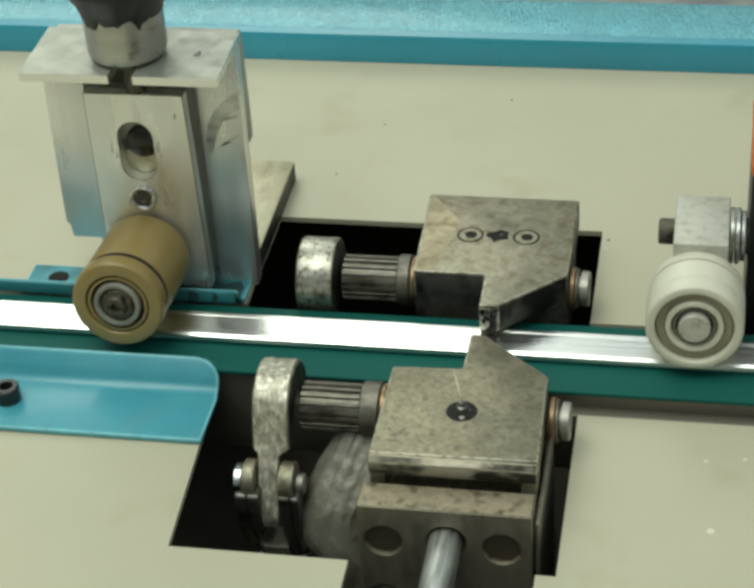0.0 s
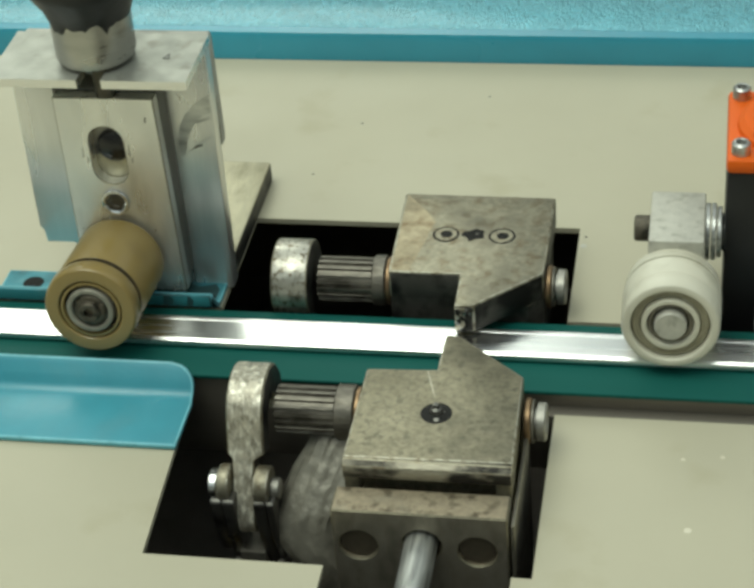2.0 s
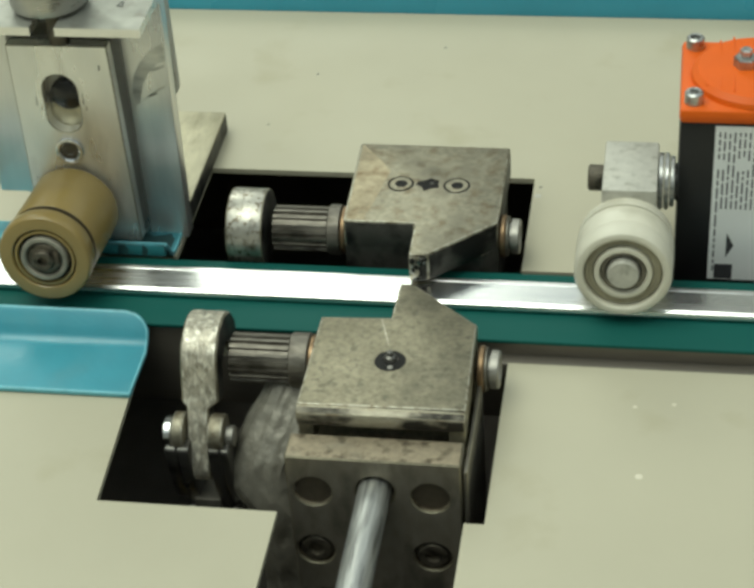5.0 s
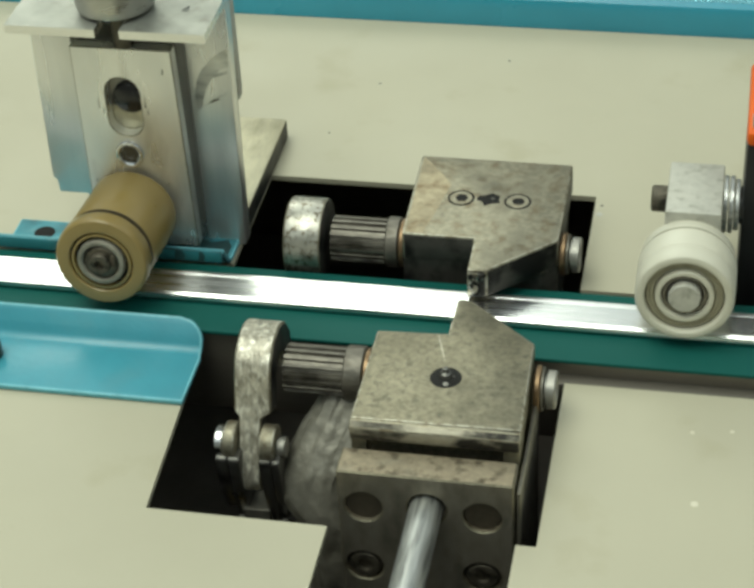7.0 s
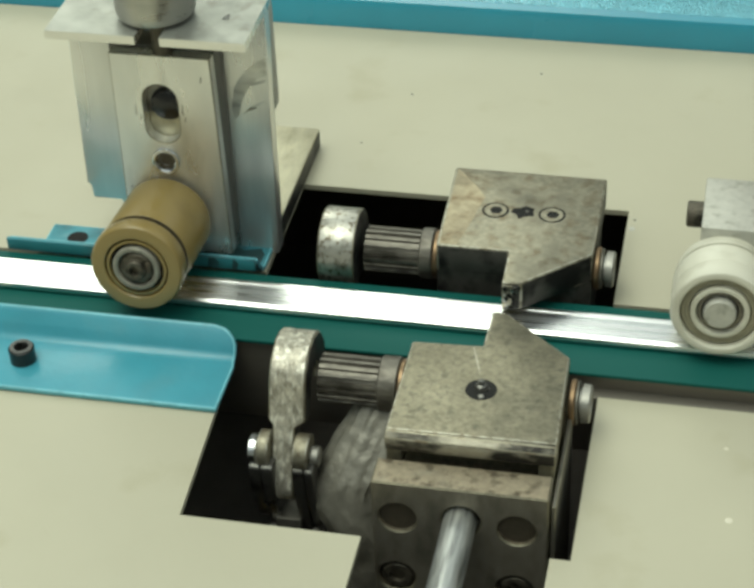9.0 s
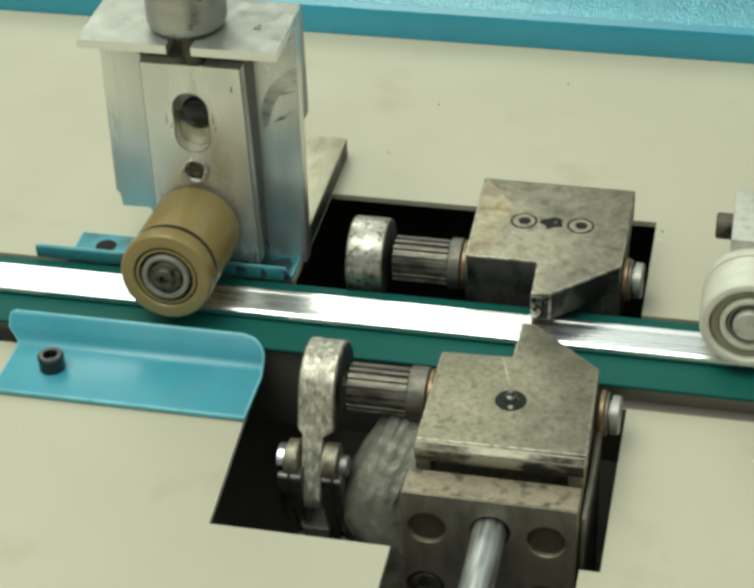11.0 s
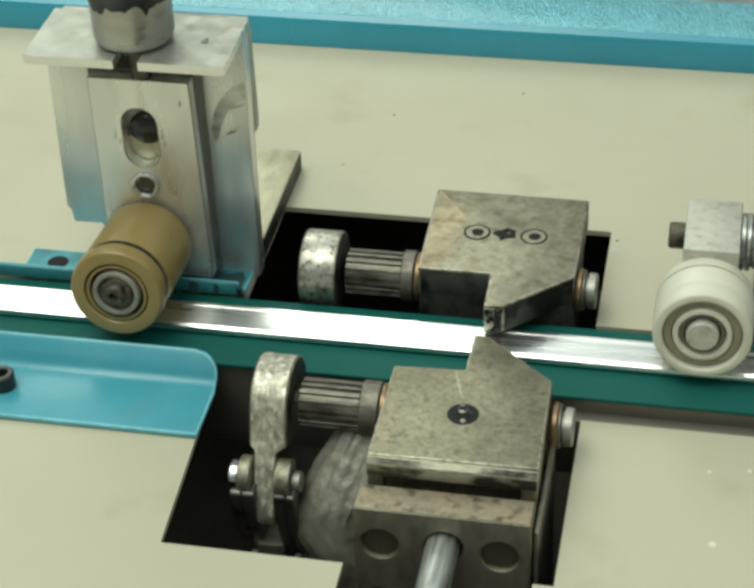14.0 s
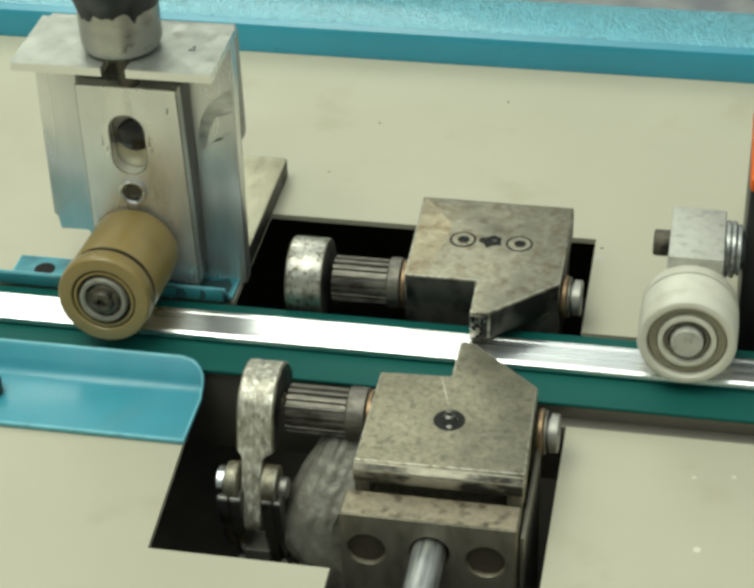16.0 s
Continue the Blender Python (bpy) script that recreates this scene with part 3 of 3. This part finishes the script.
# ---- the white guide roller on its arm ----
def build_guide_roller():
    u = thing("guide_roller_unit", (135, 100, 0), "ivory nylon guide roller on a matt aluminium arm", "machine part")
    part("arm", box(123.6, 148.6, 78, 119.5, 34, 60, 1.0), M_ALU_MATT, u, "scratched matt aluminium arm")
    socket_head(u, (124, 107, 47), "x", -1, 6.2, 8, M_FILL2, label="dull brown socket head screw")
    for x in (149.9, 152.6, 155.2):
        part("washer", rod(13.4 if x < 154 else 12.0, x - 1.15, x + 1.15, (0, 106, 47), "x", 40, 0.5), M_ROD, u, "bright steel washer")
    part("stud", rod(9, 156.4, 158.6, (0, 106, 47), "x", 24), M_BOLT, u)
    ax = (135.2, 60, 35.9)
    tilt = 5.0
    axle = part("axle", lathe([(0, 43.8), (6.5, 43.8), (7.2, 44.5), (7.4, 80), (0, 80)], (ax[0], 0, ax[2]), "y", 36), M_ALU_MATT, u, "flat dull steel axle end", at=ax)
    prof = [(17.7, 50), (17.6, 45.2), (18.2, 44.3), (19.8, 44.0), (21.1, 44.5), (21.9, 45.8), (22.1, 54), (21.8, 55.4), (21.8, 56.2), (22.2, 57), (22.2, 68), (21.3, 68.8), (21.3, 69.8), (22.1, 70.6), (21.6, 76.5), (0, 76.5)]
    wheel = part("roller", lathe(prof, (ax[0], 0, ax[2]), "y", 72), M_WHITE, u, "ivory nylon wheel", at=ax)
    part("bearing_ring", lathe([(17.7, 48.8), (16.9, 47.4), (15.6, 47.2), (15.3, 47.6), (13.9, 47.3), (13.2, 48.8)], (ax[0], 0, ax[2]), "y", 48), M_SEAL, wheel, "olive brown bearing shield")
    part("seal", lathe([(13.3, 48.7), (13.0, 45.8), (12.5, 45.3), (11.0, 45.3), (10.6, 45.9), (10.3, 48.7)], (ax[0], 0, ax[2]), "y", 48), M_WHITE, wheel, "pale bearing seal")
    part("inner_ring", lathe([(10.4, 48.6), (9.8, 47.2), (8.6, 47.0), (7.6, 48.4)], (ax[0], 0, ax[2]), "y", 22), M_STEEL_DARK2, axle, "dull inner bearing ring", smooth=False)
    part("rear_groove_ring", lathe([(21.75, 68.75), (21.45, 68.9), (21.45, 69.7), (21.8, 69.95)], (ax[0], 0, ax[2]), "y", 48), M_SEAL, wheel, "darker ring in the rear groove")
    for o in (wheel, axle):
        o.rotation_euler = (radians(-tilt), 0, 0)
    return wheel, tilt, u


white_wheel, white_tilt, white_unit = build_guide_roller()


# ---- the motor beside it ----
def build_motor():
    u = thing("motor", (191, 130, 0), "black motor with orange cap and silver label", "motor")
    part("housing", box(157.4, 225, 98.5, 158, -9, 84.5, 1.5), M_MOTOR, u, "black painted housing")
    part("cap", box(157.0, 225.5, 96.5, 159.6, 84.6, 92, 2.2), M_ORANGE, u, "orange plastic cap")
    part("dome", lathe([(30.2, 92), (29.6, 94.4), (27, 96.6), (0, 98)], (191.5, 128, 0), "z", 56), M_ORANGE, u, "round raised orange lid")
    for x in (163.2, 219.8):
        for y in (103.5, 152.6):
            socket_head(u, (x, y, 92), "z", 1, 4.2, 6, M_ROD, label="bright socket head screw")
    for x in (168.5, 174.5, 180.5):
        part("rib", box(x, x + 0.9, 112 - (x - 168) * 0.5, 148 + (x - 168) * 0.5, 95.0, 96.75 + (x - 168.5) * 0.05, 0.2), M_ORANGE, u)
    part("nut", lathe([(0, 97), (5.6, 97), (5.6, 101.6), (5.0, 102.4), (3.0, 102.4), (3.0, 105.6), (2.4, 106.2), (0, 106.2)], (186, 128, 0), "z", 6), M_ROD, u, "bright hexagon nut")
    lab = part("label", box(173.5, 218, 98.0, 98.6, -3, 83, 0), M_LABEL, u, "silver rating label with dark print")
    rnd = random.Random(4)
    for x in [175.4 + 2.25 * k for k in range(18)]:
        z = 38.0 if x > 177 else 2.0
        while z < 79:
            ln = rnd.uniform(1.6, 7.5)
            if not 58 < z < 63:
                part("print_bar", box(x, x + 0.75, 97.9, 98.2, z, min(80, z + ln), 0), M_INK, lab, smooth=False)
            z += ln + 1.3
    part("print_mark", prism([(181.5, 10), (185, 17), (181.5, 24)], "y", 97.9, 98.2, 0), M_INK, lab)
    part("print_mark", box(176.5, 185, 97.9, 98.2, -2.5, 6, 0), M_INK, lab)


build_motor()


# ---- the two clamp blocks with shafts and levers ----
def mirrored(y, m):
    return y if m > 0 else 100 - y


def spline(bm_origin, x0, x1, r, teeth=18):
    oy, oz = bm_origin
    pts = []
    for k in range(teeth):
        for f, rr in ((0.0, r - 1.5), (0.42, r - 1.5), (0.52, r), (0.9, r)):
            w = 2 * math.pi * (k + f) / teeth
            pts.append((oy + rr * math.cos(w), oz + rr * math.sin(w)))
    return prism(pts, "x", x0, x1, 0)


def lever_casting():
    """A lever whose broad head narrows at a rounded shoulder to a tongue."""
    outer = [(20.3 * math.cos(radians(w)), 16 + 20.3 * math.sin(radians(w))) for w in range(-40, 146, 6)]
    outer += [(-18.0, 23.2), (-19.0, 19.2), (-20.0, 15.2), (-21.2, 11.8), (-21.9, 9.6), (-22.4, 8.4), (-22.8, 7.4), (-23.2, 6.4), (-23.7, 5.4), (-24.1, 4.5), (-24.7, 3.2), (-27.4, -3), (-30.4, -10), (-33.0, -16.5), (-34.4, -21), (-34.6, -25.5), (-33.0, -29.5), (-30.0, -32), (-26.4, -32.4)]
    b = bmesh.new()
    rows = []
    for k, (y, z) in enumerate(outer):
        up = min(1.0, max(0.0, (z - 4.6) / 3.6)) if y < -16 else 1.0
        half = 5.2 + 3.2 * up * up * (3 - 2 * up)
        cx = -48.6 + 1.2 * up
        if y < -16 and z < 24:
            d = Vector((0.92, -0.38)) if z > -24 else Vector((0.3, 0.95))
            inner = (y + d.x * 10, z + d.y * 10) if z > -24 else (y + (-25 - y) * 0.7 + 3, z + (-20 - z) * 0.7)
        else:
            inner = (y * 0.35, 16 + (z - 16) * 0.35)
        rough = 0.35 * noise.noise(Vector((y * 0.3, z * 0.3, 2.0)))
        c = 0.9
        iy, iz = inner
        n = Vector((y - iy, z - iz)).normalized()
        row = [(cx - half, iy, iz), (cx - half + rough, y - n.x * c, z - n.y * c), (cx - half + c, y, z)]
        for j in range(1, 5):
            x = cx - half + c + (2 * half - 2 * c) * j / 5
            h = 0.3 * noise.noise(Vector((x * 0.5, y * 0.4, z * 0.4)))
            row.append((x, y + n.x * h, z + n.y * h))
        row += [(cx + half - c, y, z), (cx + half - rough, y - n.x * c, z - n.y * c), (cx + half, iy, iz)]
        rows.append([b.verts.new(p) for p in row])
    for p, q in zip(rows, rows[1:]):
        for i in range(len(p)):
            j = (i + 1) % len(p)
            f = b.faces.new((p[i], p[j], q[j], q[i]))
            if i in (1, len(p) - 3):
                f.material_index = 1
    b.faces.new(rows[0])
    b.faces.new(rows[-1])
    bmesh.ops.recalc_face_normals(b, faces=b.faces)
    return b


def build_clamp(m, label):
    top = 31.0
    u = thing("clamp_block", (38, mirrored(0, m), 16), label, "clamp block", "clamp blocks")
    f = lambda y: mirrored(y, m)
    if m > 0:
        out = [(2.5, -46.4), (74.6, -45.4), (73.2, 12), (41.5, 39.5), (35, 39.8), (34.4, 14.5), (3, 13)]
    else:
        out = [(-1.3, -55), (74.6, -54.8), (74.6, 10), (44.2, 37.4), (35.6, 38.5), (35.2, 13), (0.4, 13)]
    pts = [(x, f(y)) for x, y in out]
    body = prism(pts, "z", 24.6 if m > 0 else 15.2, top, 1.0)
    if m > 0:
        nose = [(3.2, -36), (74.0, -36), (73.0, 11.8), (41.2, 39.2), (35.2, 39.4), (34.7, 14.2), (3.3, 12.6)]
        prism(nose, "z", 17.0, 24.5, 0.4, body)
    lower = [(3.4, -36), (72.8, -36), (72.8, 11), (3.4, 11)] if m > 0 else [(0.6, -36), (74.4, -36), (74.4, 9.9), (67.4, 17.0), (35.4, 17.0), (35.3, 12.9), (0.6, 12.9)]
    prism([(x, f(y)) for x, y in lower], "z", -14, 16.9 if m > 0 else 16.2, 0.5 if m > 0 else 0, body)
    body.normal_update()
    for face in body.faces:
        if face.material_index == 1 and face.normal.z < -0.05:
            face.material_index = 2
    part("body", body, M_STEEL if m > 0 else M_STEEL_WARM, u, "worn grey-brown tool steel block", edge=M_EDGE, side=M_STEEL if m > 0 else M_DARK_SIDE)
    ax = f(0)
    part("shaft", spline((ax, 16), -36, -9, 11), M_SHAFT, u, "dark splined shaft")
    part("collar", rod(12.4, -9, -0.3 if m > 0 else -2.6, (0, ax, 16), "x", 36), M_SHAFT, u, "dark shaft collar")
    part("washer", rod(11.8, -0.2 if m > 0 else -2.5, 2.4 if m > 0 else 0.3, (0, ax, 16), "x", 36), M_BRONZE, u, "bronze thrust washer")
    part("washer", rod(10.4, 74.8, 77.6, (0, ax, 16), "x", 36), M_BRONZE, u, "bronze thrust washer")
    part("retaining_ring", rod(9.8, 77.7, 78.9, (0, ax, 16), "x", 36, 0.3), M_STEEL_DARK2, u, "dark retaining ring")
    part("shaft_end", lathe([(0, 79), (6.4, 79), (6.4, 80.2), (8.6, 80.3), (8.6, 83.5), (8.0, 84.2), (5.2, 84.2), (4.6, 82.8), (0, 82.8)], (0, ax, 16), "x", 40), M_PIN, u, "grey steel shaft end")
    # lever
    if m > 0:
        part("lever", lever_casting(), M_CAST, u, "pitted cast lever with narrow tongue", edge=M_STEEL_WARM, cheek=M_DARK_SIDE)
    else:
        hub = [(ax + 19 * math.cos(radians(240 - k * 9.6)), 16 + 19 * math.sin(radians(240 - k * 9.6))) for k in range(25)]
        tail = [(ax + 22, 8.5), (ax + 19, 4), (ax + 8, 0)]
        part("lever", prism(hub + tail, "x", -57.5, -39.2, 1.0), M_LEVER, u, "bright rust-spotted lever head", edge=M_STEEL_WARM, cheek=M_DARK_SIDE)
    if m > 0:
        # fork of the link: a rounded eye and an undercut arm on each side of the tongue
        eye = [(-27 + 8.8 * math.cos(radians(w)), -6 + 8.8 * math.sin(radians(w))) for w in range(-20, 211, 15)]
        # Lit eyes and shaded arms of the fork are told apart by colour.
        for x0, x1 in ((-59.4, -54.0), (-42.9, -36.2)):
            part("link_eye", prism(eye + [(-33, -22), (-20, -22)], "x", x0, x1, 0.9), M_STEEL_WARM, u, "worn rounded link eye", edge=M_EDGE)
        for x0, x1, z1 in ((-62.6, -57.4, -46), (-57.2, -51.6, -52), (-42.8, -37.6, -54), (-37.4, -33.6, -50)):
            part("link_arm", prism([(-37.4, -9.6), (-36, -8.2), (-18, -8.2), (-16, z1), (-28, z1), (-34.0, -32)], "x", x0, x1, 0.8), M_STEEL_DARK, u, "link arm coloured dark for shade")
        part("link_pin", rod(7.6, -63.6, -59.6, (0, -27.5, -7), "x", 32), M_CHROME, u, "bright pin head")
        part("link_pin", rod(4.8, -36.1, -32.0, (0, -27, -7.5), "x", 28), M_PIN, u, "pin end")
        part("link_spacer", box(-53.6, -41.5, -33, -15, -80, -42, 1), M_STEEL_DARK2, u, "dull bridge of the link")
        for x in (-55.4, -35.4):
            part("link_screw", rod(1.6, -78, -48, (x, -31.5, 0), "z", 12, 0.4), M_PIN, u)
        # oil hole painted as a flat black disc, with a ball nipple
        part("oil_hole", lathe([(0, 31.06), (6.5, 31.06), (6.9, 31.04)], (38.3, -15.6, 0), "z", 36), M_SHADE_CHIP_BLACK, u, "oil hole drawn as a dark disc")
        part("nipple", lathe([(0, 35.2), (1.2, 35.0), (1.6, 34.2), (1.5, 33.4), (2.6, 32.8), (3.2, 31.1)], (38.2, -14.2, 0), "z", 20), M_STEEL_DARK, u, "shiny black oil nipple")
        # Small pale blobs paint the highlights round the nipple.
        for dx, dy, r in ((0.6, -4.2, 1.3), (-1.8, 3.2, 0.9), (2.6, 1.4, 0.8)):
            part("painted_glint", lathe([(0, 31.5), (r * 0.7, 31.4), (r, 31.05)], (38.3 + dx, -15.6 + dy, 0), "z", 12), M_PIN, u)
        part("scribe_line", prism([(30.2, 12.6), (31.0, 12.7), (36.3, -4.5), (35.9, -4.8)], "z", 31.0, 31.12, 0), M_EDGE, u)
        part("front_lip", prism([(-46.6, 30.4), (-49.4, 28.2), (-49.9, 26.5), (-49.9, 22.4), (-40, 22.4), (-40, 30.4)], "x", 2.7, 74.5, 0.5), M_LIP, u, "chamfered and chipped front lip", edge=M_STEEL_WARM, side=M_LIP)
        for x0, x1 in ((3.0, 9.5), (67.5, 74.2)):
            part("cheek", box(x0, x1, -48.8, -36.2, 10, 22.3, 0.5), M_STEEL, u)
        part("side_plate", box(75.2, 77.0, -66, -6, -70, 15, 0.4), M_STEEL_DARK2, u, "thin steel side plate", edge=M_STEEL)
    else:
        # Black rings, sockets and patch paint the shade of holes left uncut.
        for x in (24, 51.6):
            part("counterbore", lathe([(6.6, 31.04), (6.4, 31.10), (5.7, 31.10), (5.6, 31.05)], (x, f(-19.5), 0), "z", 36), M_SHADE_CHIP_BLACK, u, "dark rim of a counterbored hole")
            part("screw", lathe([(5.4, 31.14), (5.1, 31.4), (2.9, 31.4), (2.7, 31.1), (0, 31.08)], (x, f(-19.5), 0), "z", 30), M_STEEL_WARM, u, "sunk socket screw")
            part("socket", lathe([(3.3, 31.3), (3.1, 31.45), (0, 31.45)], (x + 0.5, f(-19.2), 0), "z", 6), M_SHADE_CHIP_BLACK, u)
        # A small lighter blob painted as a highlight on the black patch.
        part("painted_glint", lathe([(0, 31.5), (0.8, 31.4), (1.1, 31.14)], (39.4, f(-20.6), 0), "z", 12), M_STEEL_DARK, u)
        part("oil_hole", prism([(31.4, f(-19.2)), (34.6, f(-17.4)), (36.0, f(-14.0)), (38.6, f(-16.2)), (43.2, f(-17.2)), (42.4, f(-20.4)), (42.6, f(-23.2)), (38.4, f(-25.2)), (35.4, f(-23)), (32.6, f(-22.2))], "z", 31.0, 31.12, 0), M_SHADE_CHIP_BLACK, u, "black patch painted for a shaded hole")
        part("wiped_patch", prism([(0.2, f(-53.4)), (4, f(-49)), (11, f(-40)), (17.5, f(-30.5)), (15.5, f(-20)), (13.6, f(-6)), (10, f(11.4)), (1.8, f(11.4))], "z", 30.9, 31.03, 0), M_WIPED, u, "tan wiped patch of the top")
        part("cutter_tip", box(35.7, 40.6, f(39.0), f(36.4), 17.4, 29.6, 0.4), M_EDGE, u, "bright chipped tip facet")
        part("cutter_tip", box(40.7, 43.8, f(38.8), f(36.4), 17.2, 29.2, 0.4), M_DARK_SIDE, u, "dark tip facet")
        rnd = random.Random(11)
        for k in range(26):
            x, z, r = rnd.uniform(36.2, 43.6), rnd.uniform(18.0, 29.0), rnd.uniform(0.5, 1.35)
            w = rnd.uniform(0, 6.28)
            tri = [(x + r * math.cos(w + d) * rnd.uniform(0.6, 1.2), z + r * math.sin(w + d) * rnd.uniform(0.6, 1.5)) for d in (0, 1.9, 3.0, 4.4)]
            part("chip", prism(tri, "y", f(39.3 - 0.2 * (x > 40.6)), f(38.6), 0), (M_SHADE_CHIP_BLACK, M_SHADE_CHIP_BLACK, M_CHROME)[k % 3] if x < 41 else (M_STEEL_DARK, M_CHROME, M_SHADE_CHIP_BLACK, M_SHADE_CHIP_BLACK)[k % 4], u, smooth=False)
    return u


front_block = build_clamp(1, "worn steel clamp block with splined shaft and cast lever")
rear_block = build_clamp(-1, "worn steel clamp block with two sunk screws beside the belt")


# ---- the jaw carrier before the front block ----
def build_carrier():
    u = thing("jaw_carrier", (37, -62, -60), "rust-tinged steel carrier block with round bores and a rod", "machine part")
    def ring(x, z, r):
        return [(x + r * math.cos(2 * math.pi * k / 28), z + r * math.sin(2 * math.pi * k / 28)) for k in range(28)]

    bores, screws, rod_at = ((11.0, 0.6), (61.2, 0.6)), ((9.8, -34), (60.8, -34)), (37.9, 2.7)
    holes = [ring(x, z, 8.0) for x, z in bores] + [ring(x, z, 8.2) for x, z in screws] + [ring(*rod_at, 8.2)]
    b = plate_with_holes([(0.2, -58), (74.3, -58), (74.3, 20), (0.2, 20)], holes, "y", -67.5, -52.5, 0.7)
    part("block", b, M_STEEL_BROWN, u, "rust-tinged steel carrier block", edge=M_STEEL, side=M_CARRIER)
    part("backing", box(6, 70, -52.4, -36, -120, 2, 0.8), M_STEEL_DARK, u)
    for x, z in bores:
        part("bore", rod(7.9, -65.6, -56, (x, 0, z), "y", 36, 0.3), M_FILL, u, "brown plug sunk in a round bore")
    for x, z in screws:
        part("sunk_screw", lathe([(8.1, -60), (8.0, -65.2), (6.9, -65.4), (6.8, -66.6), (6.2, -67.2), (3.6, -67.2), (3.3, -65.4), (0, -65.2)], (x, 0, z), "y", 36), M_FILL2, u, "dark sunk socket screw")
    part("rod", rod(7.1, -260, -60, (37.4, 0, 2.2), "y", 32), M_ROD_LONG, u, "bright scratched rod")
    g = thing("casting_arm", (-14, -20, -80), "smooth grey cast arm under the shaft", "machine part")
    b = bmesh.new()
    rings = []
    for k in range(91):
        s = k / 90
        z = 7 - 125 * s
        rx, ry = 14 + 4 * min(1, s * 3), 13 * min(1, 0.5 + 2.4 * s)
        edge = np.interp(z, [-118, -70, -45, -32, -22, -8, 12], [-25, -26, -29, -35.5, -35.5, -28, -14])
        cx, cy = edge + rx, -1 - 27 * math.sin(min(1.0, s * 2.4) * 1.57)
        ring = []
        for i in range(72):
            w = 2 * math.pi * i / 72
            p = Vector((math.cos(w), math.sin(w), 0))
            lump = 1 + 0.13 * noise.noise(p * 2.6 + Vector((3, 0, z * 0.018))) + 0.17 * noise.noise(p * 1.6 + Vector((0, 0, z * 0.035))) + 0.06 * noise.noise(p * 5 + Vector((0, 0, z * 0.09)))
            lump += 0.02 * abs(noise.noise(p * 4.2 + Vector((5, 1, z * 0.03)))) + 0.04 * noise.noise(p * 9 + Vector((2, 7, z * 0.14)))
            ring.append(b.verts.new((cx + lump * rx * p.x, cy + lump * ry * p.y, z)))
        rings.append(ring)
    for p, q in zip(rings, rings[1:]):
        for i in range(72):
            b.faces.new((p[i], p[(i + 1) % 72], q[(i + 1) % 72], q[i]))
    b.faces.new(rings[0])
    b.faces.new(rings[-1])
    bmesh.ops.recalc_face_normals(b, faces=b.faces)
    part("casting", b, M_GREYCAST, g)


build_carrier()


def build_cable():
    b = bmesh.new()
    pts = [Vector((-60 - 6 * math.sin(k * 0.5), -52 + 2.4 * k, -95 + 14 * math.sin(k * 0.35))) for k in range(12)]
    rings = []
    for k, p in enumerate(pts):
        d = (pts[min(k + 1, 11)] - pts[max(k - 1, 0)]).normalized()
        u = d.cross(Vector((0, 0, 1))).normalized()
        v = d.cross(u)
        rings.append([b.verts.new(p + 3.2 * (math.cos(w) * u + math.sin(w) * v)) for w in [2 * math.pi * i / 12 for i in range(12)]])
    for p, q in zip(rings, rings[1:]):
        for i in range(12):
            b.faces.new((p[i], p[(i + 1) % 12], q[(i + 1) % 12], q[i]))
    b.faces.new(rings[0])
    b.faces.new(rings[-1])
    bmesh.ops.recalc_face_normals(b, faces=b.faces)
    solo("cable", b, M_CABLE, (-60, -40, -95), "dull yellow cable in the dark pit", "cable")


build_cable()


# ---- what moves ----
SPEED = 0.04  # metres a second, along +x


def motions():
    times = [0.5 * k for k in range(33)]
    for ob in (belt, strip):
        x, y, z = ob.location
        walk(ob, [(t, pose(x + SPEED * t, y, z)) for t in (0.0, 16.0)])
    for ob, r, tilt in ((gold_wheel, 0.0223, gold_tilt), (white_wheel, 0.0218, white_tilt)):
        x, y, z = ob.location
        walk(ob, [(t, pose(x, y, z, -tilt, 0, 0) @ pose(0, 0, 0, 0, math.degrees(SPEED * t / r), 0)) for t in times])


motions()
